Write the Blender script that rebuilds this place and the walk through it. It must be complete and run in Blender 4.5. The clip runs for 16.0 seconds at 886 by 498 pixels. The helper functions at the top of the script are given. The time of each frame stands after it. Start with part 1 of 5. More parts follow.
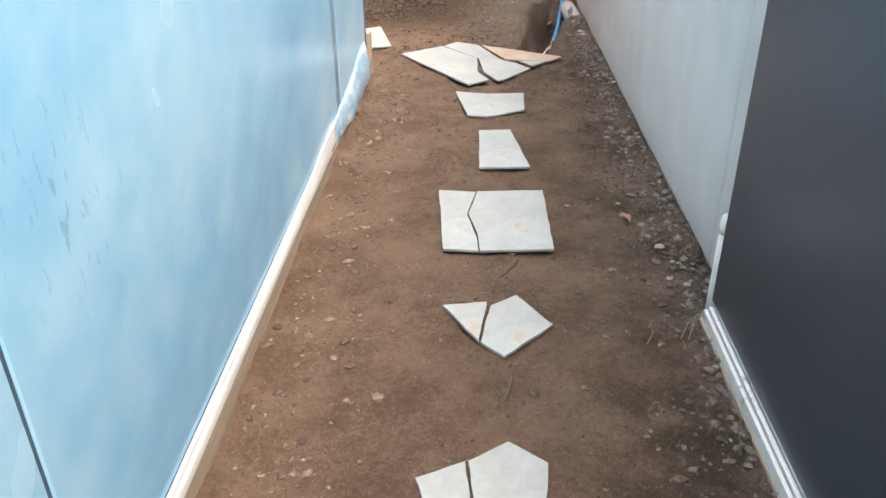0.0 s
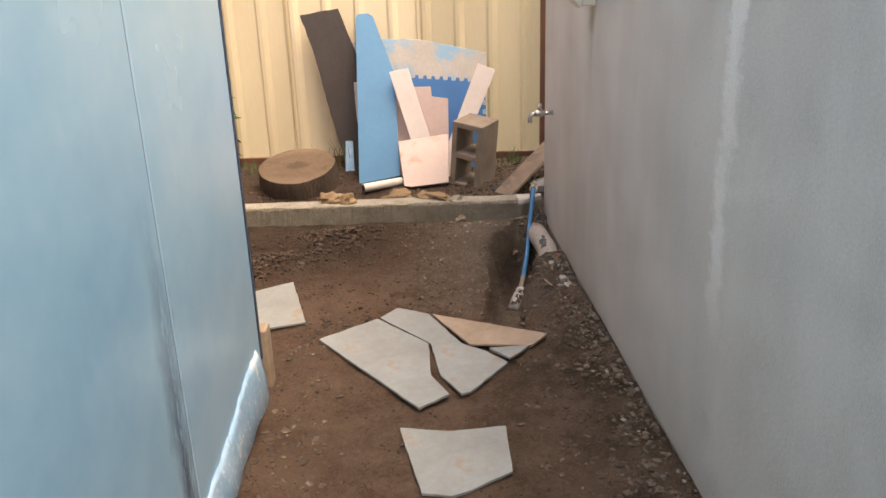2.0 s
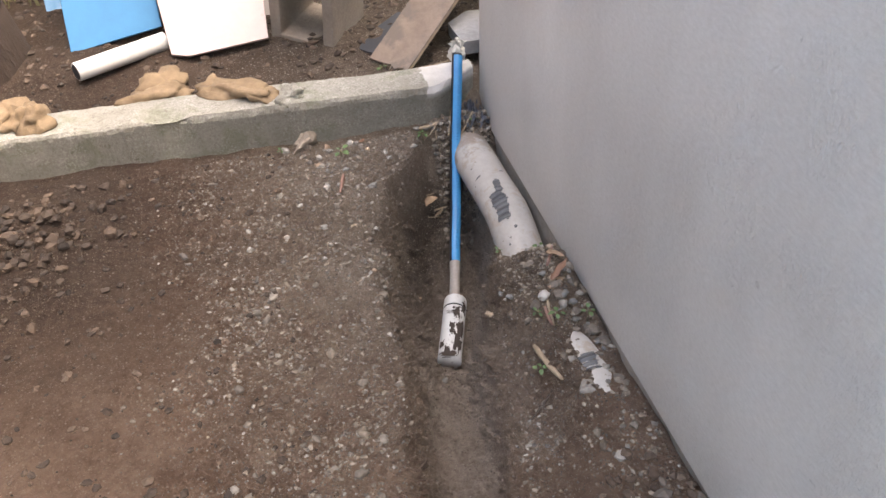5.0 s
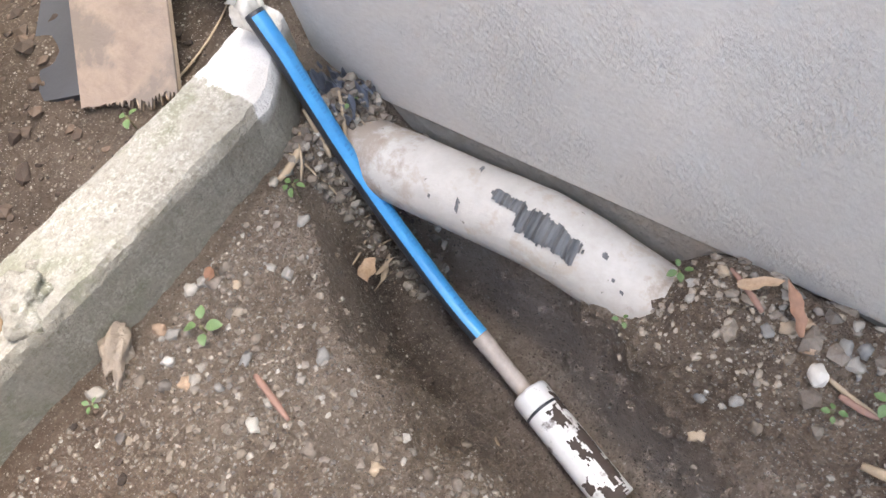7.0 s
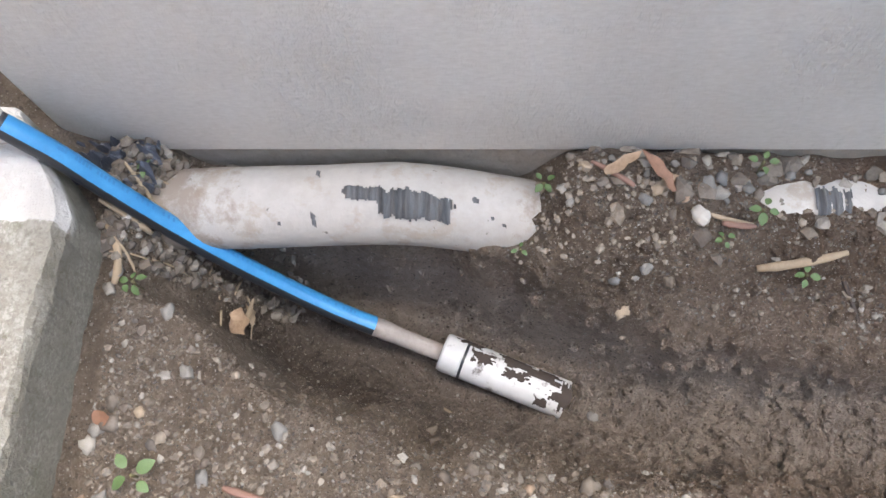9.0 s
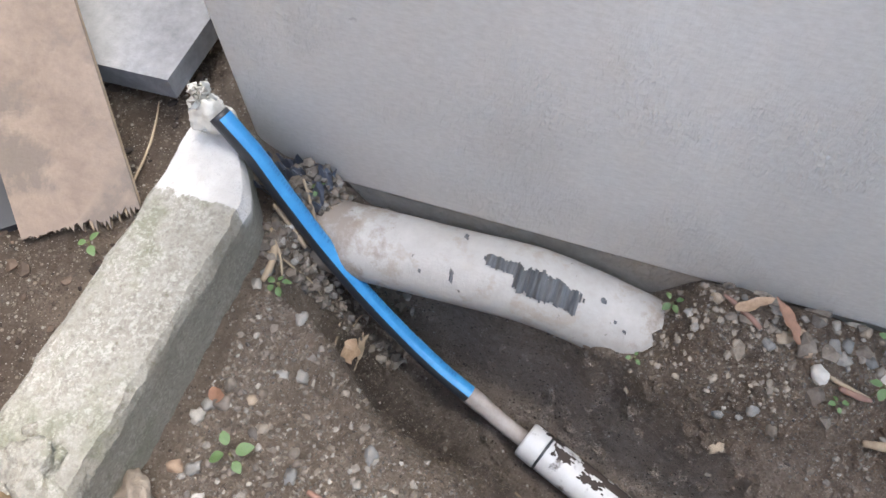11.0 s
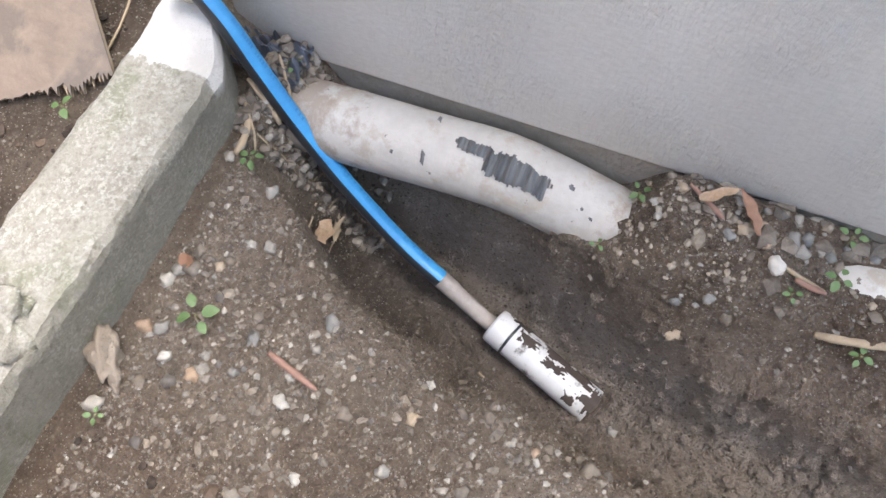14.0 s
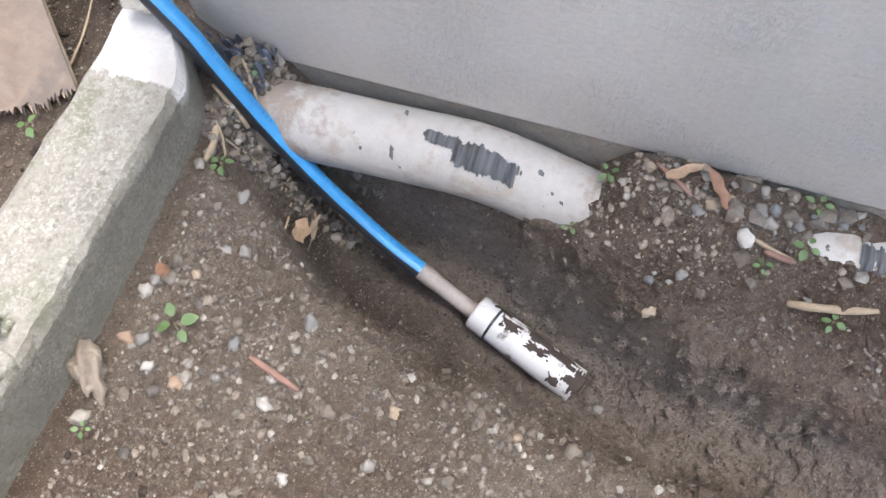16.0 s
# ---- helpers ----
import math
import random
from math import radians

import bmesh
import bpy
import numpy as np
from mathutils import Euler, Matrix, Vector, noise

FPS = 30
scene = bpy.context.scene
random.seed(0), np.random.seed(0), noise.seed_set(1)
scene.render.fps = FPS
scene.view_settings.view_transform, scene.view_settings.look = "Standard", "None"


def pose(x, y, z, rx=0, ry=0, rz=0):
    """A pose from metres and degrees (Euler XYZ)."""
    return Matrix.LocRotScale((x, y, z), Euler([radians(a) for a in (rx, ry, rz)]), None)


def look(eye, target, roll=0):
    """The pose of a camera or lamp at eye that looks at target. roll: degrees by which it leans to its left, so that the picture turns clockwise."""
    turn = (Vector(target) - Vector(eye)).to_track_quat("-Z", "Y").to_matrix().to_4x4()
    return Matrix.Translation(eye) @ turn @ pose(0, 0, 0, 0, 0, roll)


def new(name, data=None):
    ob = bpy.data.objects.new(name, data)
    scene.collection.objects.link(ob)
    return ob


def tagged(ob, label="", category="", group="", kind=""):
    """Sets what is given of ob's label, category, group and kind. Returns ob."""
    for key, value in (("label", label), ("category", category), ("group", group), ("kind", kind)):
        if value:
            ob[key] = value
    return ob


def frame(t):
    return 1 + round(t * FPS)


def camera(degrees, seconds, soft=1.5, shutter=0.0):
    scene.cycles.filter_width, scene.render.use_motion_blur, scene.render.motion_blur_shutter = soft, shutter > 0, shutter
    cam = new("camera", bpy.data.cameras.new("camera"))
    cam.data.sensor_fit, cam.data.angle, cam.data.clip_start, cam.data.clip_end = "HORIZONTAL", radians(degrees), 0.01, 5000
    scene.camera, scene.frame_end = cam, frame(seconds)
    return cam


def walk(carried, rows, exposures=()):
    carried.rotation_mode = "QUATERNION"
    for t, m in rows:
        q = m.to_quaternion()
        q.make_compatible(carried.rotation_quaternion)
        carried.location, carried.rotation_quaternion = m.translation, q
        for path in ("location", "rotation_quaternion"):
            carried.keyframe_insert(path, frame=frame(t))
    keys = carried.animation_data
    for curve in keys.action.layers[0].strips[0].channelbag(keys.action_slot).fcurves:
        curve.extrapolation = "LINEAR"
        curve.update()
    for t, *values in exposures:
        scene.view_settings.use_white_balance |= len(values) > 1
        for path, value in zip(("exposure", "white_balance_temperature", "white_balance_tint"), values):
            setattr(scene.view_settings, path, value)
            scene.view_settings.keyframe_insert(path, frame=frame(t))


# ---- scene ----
cam = camera(58.4, 16.0)
EXPOSURE = [(0, 2.6, 7800, 11), (0.5, 2.43, 8700, 15), (1.5, 1.72, 9300, 18), (2.5, 1.57, 9100, 19), (3.0, 1.38, 8500, 20), (3.5, 1.57, 8500, 19), (4.2, 1.85, 8000, 16), (6.3, 3.35, 7150, 10), (7.5, 3.0, 7200, 9), (8.2, 3.0, 7250, 9), (10.5, 2.88, 6800, 7), (11.2, 2.82, 6850, 7), (13, 2.88, 6900, 7), (15, 3.05, 6950, 8), (16, 3.02, 6850, 8)]
PATH = [
    (0, (0.44, 0.04, 1.186), (0.365, 1.786, 0.213), -0.5),
    (0.5, (0.41, 0.361, 1.248), (0.495, 2.164, 0.388), 0.0),
    (1, (0.444, 0.766, 1.265), (0.52, 2.606, 0.483), -0.7),
    (1.5, (0.447, 1.197, 1.262), (0.509, 3.076, 0.579), -0.4),
    (2, (0.432, 1.574, 1.307), (0.493, 3.462, 0.651), -2.0),
    (2.5, (0.5, 2.022, 1.302), (0.651, 3.94, 0.756), -0.0),
    (3, (0.54, 2.439, 1.31), (0.675, 4.364, 0.782), -0.1),
    (3.5, (0.532, 2.797, 1.32), (0.75, 4.703, 0.756), -0.4),
    (4, (0.589, 3.182, 1.216), (0.813, 5.052, 0.545), 0.2),
    (4.1, (0.599, 3.272, 1.209), (0.824, 5.114, 0.464), 1.2),
    (4.2, (0.603, 3.337, 1.198), (0.816, 5.15, 0.382), 0.2),
    (6.3, (0.609, 4.727, 0.904), (1.165, 5.774, -0.706), -8.5),
    (6.5, (0.62, 4.777, 0.898), (1.2, 5.795, -0.723), -12.3),
    (7, (0.681, 4.965, 0.825), (1.302, 5.828, -0.869), -21.6),
    (7.3, (0.718, 5.028, 0.839), (1.353, 5.807, -0.89), -25.1),
    (7.5, (0.742, 5.038, 0.831), (1.398, 5.721, -0.93), -24.4),
    (8, (0.681, 5.121, 0.867), (1.392, 5.363, -0.987), -16.1),
    (8.1, (0.705, 5.137, 0.851), (1.357, 5.355, -1.027), -17.2),
    (10.3, (0.624, 5.178, 0.891), (1.469, 5.36, -0.913), -6.2),
    (10.5, (0.617, 5.19, 0.893), (1.512, 5.484, -0.871), -6.6),
    (11, (0.608, 5.211, 0.901), (1.517, 5.614, -0.834), -5.2),
    (11.5, (0.593, 5.196, 0.882), (1.481, 5.549, -0.875), -0.8),
    (12, (0.606, 5.212, 0.9), (1.538, 5.632, -0.819), -2.8),
    (12.5, (0.598, 5.207, 0.892), (1.501, 5.637, -0.84), -3.8),
    (12.7, (0.607, 5.151, 0.909), (1.36, 5.561, -0.899), -8.5),
    (13, (0.611, 5.161, 0.908), (1.364, 5.565, -0.9), -8.1),
    (13.5, (0.614, 5.162, 0.906), (1.37, 5.568, -0.9), -7.3),
    (14, (0.583, 5.141, 0.888), (1.308, 5.521, -0.937), -6.2),
    (14.5, (0.574, 5.134, 0.888), (1.237, 5.483, -0.967), -6.3),
    (15, (0.57, 5.133, 0.885), (1.239, 5.474, -0.969), -6.3),
    (15.5, (0.608, 5.153, 0.905), (1.296, 5.513, -0.938), -7.1),
    (16, (0.601, 5.118, 0.901), (1.287, 5.475, -0.944), -9.7),
]
walk(cam, [(t, look(e, g, r)) for t, e, g, r in PATH], EXPOSURE)

# ---------- light ----------
world = bpy.data.worlds.new("sky")
scene.world = world
world.use_nodes = True
wn, wl = world.node_tree.nodes, world.node_tree.links
sky = wn.new("ShaderNodeTexSky")
sky.sky_type, sky.sun_disc = "NISHITA", False
sky.sun_elevation, sky.sun_rotation = radians(65), radians(128)
sky.air_density, sky.dust_density, sky.ozone_density = 1.0, 4.0, 1.0
wn["Background"].inputs["Strength"].default_value = 0.15
wl.new(sky.outputs["Color"], wn["Background"].inputs["Color"])
sun = new("sun", bpy.data.lights.new("sun", "SUN"))
sun.data.energy, sun.data.angle, sun.data.color = 1.4, radians(50), (1.0, 0.95, 0.88)
sun.matrix_world = look((2.2, -1.7, 6.0), (0, 0, 0))


# ---------- materials ----------
def mat(name, rough=0.7, metal=0.0):
    m = bpy.data.materials.new(name)
    m.use_nodes = True
    b = m.node_tree.nodes["Principled BSDF"]
    b.inputs["Roughness"].default_value, b.inputs["Metallic"].default_value = rough, metal
    return m, m.node_tree.nodes, m.node_tree.links, b


def coords(n, l, scale=(1, 1, 1)):
    tc, mp = n.new("ShaderNodeTexCoord"), n.new("ShaderNodeMapping")
    mp.inputs["Scale"].default_value = scale
    l.new(tc.outputs["Object"], mp.inputs["Vector"])
    return mp.outputs["Vector"]


def noise_tex(n, l, vec, scale, detail=4.0, rough=0.6):
    t = n.new("ShaderNodeTexNoise")
    t.inputs["Scale"].default_value, t.inputs["Detail"].default_value, t.inputs["Roughness"].default_value = scale, detail, rough
    l.new(vec, t.inputs["Vector"])
    return t.outputs["Fac"]


def ramp(n, l, fac, stops):
    r = n.new("ShaderNodeValToRGB")
    e = r.color_ramp.elements
    while len(e) < len(stops):
        e.new(0.5)
    for k, (p, c) in zip(e, stops):
        k.position, k.color = p, (*c, 1) if len(c) == 3 else c
    l.new(fac, r.inputs["Fac"])
    return r.outputs["Color"]


def mixc(n, l, fac, a, b, kind="MIX"):
    m = n.new("ShaderNodeMix")
    m.data_type, m.blend_type = "RGBA", kind
    for sock, v in ((m.inputs[0], fac), (m.inputs[6], a), (m.inputs[7], b)):
        if isinstance(v, (int, float)):
            sock.default_value = v
        elif isinstance(v, tuple):
            sock.default_value = (*v, 1)
        else:
            l.new(v, sock)
    return m.outputs[2]


def calc(n, l, op, a, b=0.0, c=0.0, clamp=False):
    m = n.new("ShaderNodeMath")
    m.operation, m.use_clamp = op, clamp
    for sock, v in zip(m.inputs, (a, b, c)):
        if isinstance(v, (int, float)):
            sock.default_value = v
        else:
            l.new(v, sock)
    return m.outputs[0]


def bump(n, l, b, height, strength=0.3, distance=0.01):
    k = n.new("ShaderNodeBump")
    k.inputs["Strength"].default_value, k.inputs["Distance"].default_value = strength, distance
    l.new(height, k.inputs["Height"])
    l.new(k.outputs["Normal"], b.inputs["Normal"])


def surface(name, light, dark, big=3.0, small=60.0, rough=0.75, relief=0.3, depth=0.004, stretch=(1, 1, 1), metal=0.0, spots=None, spot_scale=8.0, spot_edge=0.62):
    """Two scales of variation between a light and a dark tone, fine relief, and optional patches of another colour."""
    m, n, l, b = mat(name, rough, metal)
    v = coords(n, l, stretch)
    a, s = noise_tex(n, l, v, big), noise_tex(n, l, v, small, 5.0, 0.7)
    mix = calc(n, l, "ADD", calc(n, l, "MULTIPLY", a, 0.6), calc(n, l, "MULTIPLY", s, 0.4))
    col = ramp(n, l, mix, [(0.33, dark), (0.67, light)])
    if spots:
        f = ramp(n, l, noise_tex(n, l, v, spot_scale, 6.0, 0.65), [(spot_edge - 0.05, (0, 0, 0)), (spot_edge + 0.04, (1, 1, 1))])
        col = mixc(n, l, f, col, spots)
    l.new(col, b.inputs["Base Color"])
    l.new(calc(n, l, "MULTIPLY_ADD", s, 0.2, rough - 0.1, True), b.inputs["Roughness"])
    bump(n, l, b, s, relief, depth)
    return m


def soil_material():
    m, n, l, b = mat("soil", 0.95)
    tc = n.new("ShaderNodeTexCoord")
    v = tc.outputs["Object"]
    big, mid, fine, grit = noise_tex(n, l, v, 1.6, 5), noise_tex(n, l, v, 9, 6, 0.7), noise_tex(n, l, v, 70, 6, 0.75), noise_tex(n, l, v, 260, 3, 0.7)
    k = calc(n, l, "ADD", calc(n, l, "MULTIPLY", big, 0.3), calc(n, l, "ADD", calc(n, l, "MULTIPLY", mid, 0.3), calc(n, l, "MULTIPLY", fine, 0.4)))
    dry = ramp(n, l, k, [(0.3, (0.045, 0.026, 0.018)), (0.47, (0.135, 0.083, 0.058)), (0.62, (0.25, 0.17, 0.125))])
    grey = ramp(n, l, k, [(0.3, (0.07, 0.053, 0.041)), (0.5, (0.195, 0.153, 0.12)), (0.7, (0.4, 0.33, 0.268))])
    sep = n.new("ShaderNodeSeparateXYZ")
    l.new(v, sep.inputs[0])
    # the bared subsoil near the kerb is greyer, and turns to clay at depth
    toward = calc(n, l, "MULTIPLY_ADD", calc(n, l, "SUBTRACT", sep.outputs["Y"], 4.3), 1.1, calc(n, l, "MULTIPLY_ADD", mid, 0.8, -0.4), True)
    toward = calc(n, l, "MULTIPLY", toward, calc(n, l, "MULTIPLY_ADD", calc(n, l, "ADD", sep.outputs["X"], calc(n, l, "MULTIPLY", mid, 0.4)), 2.8, -1.45, True))
    col = mixc(n, l, toward, dry, grey)
    # dug earth is darker; shade over the left yard is painted in as well
    dug = calc(n, l, "MULTIPLY", calc(n, l, "MULTIPLY_ADD", sep.outputs["Y"], 1.6, -7.4, True), calc(n, l, "MULTIPLY_ADD", calc(n, l, "ADD", sep.outputs["X"], calc(n, l, "MULTIPLY", mid, -0.5)), -2.2, 0.9, True))
    dug = calc(n, l, "MAXIMUM", calc(n, l, "MULTIPLY", dug, 0.88), calc(n, l, "MULTIPLY", calc(n, l, "MULTIPLY_ADD", sep.outputs["Y"], 12.0, -68.6, True), 0.55))
    col = mixc(n, l, dug, col, ramp(n, l, k, [(0.3, (0.02, 0.013, 0.01)), (0.7, (0.082, 0.056, 0.042))]))
    lower = calc(n, l, "MULTIPLY_ADD", calc(n, l, "MULTIPLY_ADD", sep.outputs["Z"], -1.0, -0.03), 9.0, calc(n, l, "MULTIPLY_ADD", fine, 0.6, -0.3), True)
    # trench shade painted into the clay: darker at its far left, lightened elsewhere
    pit_shade = calc(n, l, "MULTIPLY_ADD", sep.outputs["Y"], 3.5, calc(n, l, "MULTIPLY_ADD", sep.outputs["X"], -6.0, calc(n, l, "MULTIPLY_ADD", mid, 1.2, -13.2)), True)
    clay = mixc(n, l, pit_shade, ramp(n, l, k, [(0.32, (0.155, 0.12, 0.098)), (0.68, (0.5, 0.41, 0.345))]), ramp(n, l, k, [(0.3, (0.045, 0.034, 0.028)), (0.7, (0.16, 0.125, 0.102))]))
    col = mixc(n, l, lower, col, clay)
    # dark mossy patches and paler dusty wear on the trodden path
    olive = calc(n, l, "MULTIPLY", ramp(n, l, noise_tex(n, l, v, 4.2, 6, 0.68), [(0.42, (0, 0, 0)), (0.56, (1, 1, 1))]), calc(n, l, "MULTIPLY_ADD", sep.outputs["X"], 3.0, -1.6, True))
    olive = calc(n, l, "MULTIPLY", olive, calc(n, l, "MULTIPLY_ADD", sep.outputs["Y"], -3.0, 14.0, True))
    col = mixc(n, l, calc(n, l, "MULTIPLY", olive, 0.8), col, (0.045, 0.037, 0.02))
    dust = calc(n, l, "MULTIPLY", ramp(n, l, noise_tex(n, l, v, 2.7, 6, 0.7), [(0.46, (0, 0, 0)), (0.6, (1, 1, 1))]), calc(n, l, "MULTIPLY_ADD", sep.outputs["Y"], -3.0, 15.0, True))
    col = mixc(n, l, calc(n, l, "MULTIPLY", dust, 0.6), col, (0.24, 0.163, 0.12))
    speck = ramp(n, l, grit, [(0.68, (0, 0, 0)), (0.76, (1, 1, 1))])
    col = mixc(n, l, calc(n, l, "MULTIPLY", speck, 0.5), col, (0.33, 0.275, 0.23))
    # bedded grit: each grain its own tone
    stones = []
    for scale, share in ((170, 0.66), (420, 0.55)):
        vo = n.new("ShaderNodeTexVoronoi")
        vo.inputs["Scale"].default_value = scale
        l.new(v, vo.inputs["Vector"])
        pick = n.new("ShaderNodeSeparateColor")
        l.new(vo.outputs["Color"], pick.inputs[0])
        shape = calc(n, l, "MULTIPLY", calc(n, l, "MULTIPLY_ADD", vo.outputs["Distance"], -6.0, 2.6, True), calc(n, l, "GREATER_THAN", calc(n, l, "MULTIPLY_ADD", mid, 0.3, pick.outputs[0]), share + 0.15))
        tone = ramp(n, l, pick.outputs[1], [(0.0, (0.07, 0.055, 0.045)), (0.35, (0.2, 0.165, 0.135)), (0.7, (0.3, 0.25, 0.2)), (1.0, (0.5, 0.46, 0.41))])
        col = mixc(n, l, calc(n, l, "MULTIPLY", shape, calc(n, l, "MULTIPLY_ADD", toward, 0.6, 0.3)), col, tone)
        stones.append(shape)
    l.new(col, b.inputs["Base Color"])
    fine = calc(n, l, "MULTIPLY_ADD", stones[0], 0.12, calc(n, l, "MULTIPLY_ADD", stones[1], 0.05, fine))
    h = calc(n, l, "ADD", calc(n, l, "MULTIPLY", fine, 0.7), calc(n, l, "ADD", calc(n, l, "MULTIPLY", grit, 0.6), calc(n, l, "MULTIPLY", mid, 0.8)))
    bump(n, l, b, h, 1.0, 0.03)
    b.inputs["Specular IOR Level"].default_value = 0.25
    return m


def stone_material(name, tones):
    m, n, l, b = mat(name, 0.8)
    g = n.new("ShaderNodeNewGeometry")
    r = ramp(n, l, g.outputs["Random Per Island"], [(i / len(tones), c) for i, c in enumerate(tones)])
    f = noise_tex(n, l, coords(n, l), 90, 5, 0.7)
    col = mixc(n, l, 0.65, r, ramp(n, l, f, [(0.3, (0.25, 0.22, 0.2)), (0.7, (1, 1, 1))]), "MULTIPLY")
    l.new(col, b.inputs["Base Color"])
    bump(n, l, b, f, 0.4, 0.004)
    return m


def object_tones(name, tones, rough=0.75):
    m, n, l, b = mat(name, rough)
    o = n.new("ShaderNodeObjectInfo")
    r = ramp(n, l, o.outputs["Random"], [(i / len(tones), c) for i, c in enumerate(tones)])
    f = noise_tex(n, l, coords(n, l), 60, 5, 0.7)
    l.new(mixc(n, l, 0.6, r, ramp(n, l, f, [(0.3, (0.35, 0.33, 0.3)), (0.7, (1, 1, 1))]), "MULTIPLY"), b.inputs["Base Color"])
    bump(n, l, b, f, 0.35, 0.003)
    return m


def render_material():
    """Grey acrylic render: orange-peel relief, rain streaks, one chalky run where water came down."""
    m, n, l, b = mat("grey_render", 0.5)
    tc = n.new("ShaderNodeTexCoord")
    v = tc.outputs["Object"]
    streak = noise_tex(n, l, coords(n, l, (1, 3.0, 0.4)), 1.7, 4, 0.55)
    fine = noise_tex(n, l, coords(n, l, (1, 1, 0.6)), 190, 4, 0.7)
    wide = noise_tex(n, l, v, 1.3, 3)
    col = ramp(n, l, calc(n, l, "ADD", calc(n, l, "MULTIPLY", streak, 0.3), calc(n, l, "MULTIPLY", wide, 0.7)), [(0.3, (0.49, 0.476, 0.452)), (0.64, (0.7, 0.686, 0.658))])
    sep = n.new("ShaderNodeSeparateXYZ")
    l.new(v, sep.inputs[0])
    # chalky run
    wob = noise_tex(n, l, coords(n, l, (1, 0.2, 1)), 5, 5, 0.7)
    off = calc(n, l, "ABSOLUTE", calc(n, l, "SUBTRACT", sep.outputs["Y"], calc(n, l, "MULTIPLY_ADD", wob, 0.16, 3.2)))
    width = calc(n, l, "MULTIPLY_ADD", noise_tex(n, l, v, 7, 6, 0.75), 0.2, -0.05)
    run = calc(n, l, "MULTIPLY", calc(n, l, "SUBTRACT", width, off), 30.0, 0, True)
    run = calc(n, l, "MULTIPLY", run, calc(n, l, "MULTIPLY_ADD", sep.outputs["Z"], 4.0, -1.7, True))
    col = mixc(n, l, calc(n, l, "MULTIPLY", run, 0.9), col, (0.84, 0.82, 0.8))
    # dark hair-line run
    off2 = calc(n, l, "ABSOLUTE", calc(n, l, "SUBTRACT", sep.outputs["Y"], calc(n, l, "MULTIPLY_ADD", wob, 0.05, 2.02)))
    run2 = calc(n, l, "MULTIPLY", calc(n, l, "MULTIPLY_ADD", off2, -50.0, 1.0, True), ramp(n, l, noise_tex(n, l, v, 6, 4), [(0.4, (0, 0, 0)), (0.6, (1, 1, 1))]))
    col = mixc(n, l, calc(n, l, "MULTIPLY", run2, 0.3), col, (0.2, 0.185, 0.17))
    # splashed earth along the foot, in ragged tongues
    mud = calc(n, l, "MULTIPLY_ADD", sep.outputs["Z"], -5.0, calc(n, l, "MULTIPLY", streak, 1.5), True)
    col = mixc(n, l, calc(n, l, "MULTIPLY", mud, 0.4), col, (0.33, 0.265, 0.205))
    l.new(col, b.inputs["Base Color"])
    off3 = calc(n, l, "ABSOLUTE", calc(n, l, "SUBTRACT", sep.outputs["Y"], calc(n, l, "MULTIPLY_ADD", wob, 0.06, 4.6)))
    run3 = calc(n, l, "MULTIPLY", calc(n, l, "MULTIPLY_ADD", off3, -22.0, 1.0, True), calc(n, l, "MULTIPLY_ADD", sep.outputs["Z"], 3.0, -2.4, True))
    run3 = calc(n, l, "MULTIPLY", run3, calc(n, l, "MULTIPLY_ADD", sep.outputs["Z"], -40.0, 48.0, True))
    col = mixc(n, l, calc(n, l, "MULTIPLY", run3, 0.45), col, (0.22, 0.2, 0.18))
    dots = ramp(n, l, noise_tex(n, l, v, 34, 3, 0.5), [(0.735, (0, 0, 0)), (0.76, (1, 1, 1))])
    col = mixc(n, l, calc(n, l, "MULTIPLY", dots, 0.35), col, (0.25, 0.23, 0.21))
    l.new(col, b.inputs["Base Color"])
    grain = ramp(n, l, noise_tex(n, l, coords(n, l, (1, 0.5, 1.4)), 150, 4, 0.75), [(0.3, (0.84, 0.83, 0.82)), (0.7, (1, 1, 1))])
    col = mixc(n, l, 1.0, col, grain, "MULTIPLY")
    specks = calc(n, l, "MULTIPLY", ramp(n, l, noise_tex(n, l, coords(n, l, (1, 1, 0.45)), 120, 3, 0.6), [(0.6, (0, 0, 0)), (0.68, (1, 1, 1))]), calc(n, l, "MULTIPLY_ADD", sep.outputs["Z"], -4.5, calc(n, l, "MULTIPLY_ADD", wide, 1.6, -0.1), True))
    col = mixc(n, l, calc(n, l, "MULTIPLY", specks, 0.4), col, (0.24, 0.21, 0.18))
    l.new(col, b.inputs["Base Color"])
    trowelled = ramp(n, l, noise_tex(n, l, v, 5.5, 3, 0.5), [(0.45, (0.28, 0.28, 0.28)), (0.6, (1, 1, 1))])
    bump(n, l, b, calc(n, l, "MULTIPLY", fine, trowelled), 0.8, 0.005)
    return m


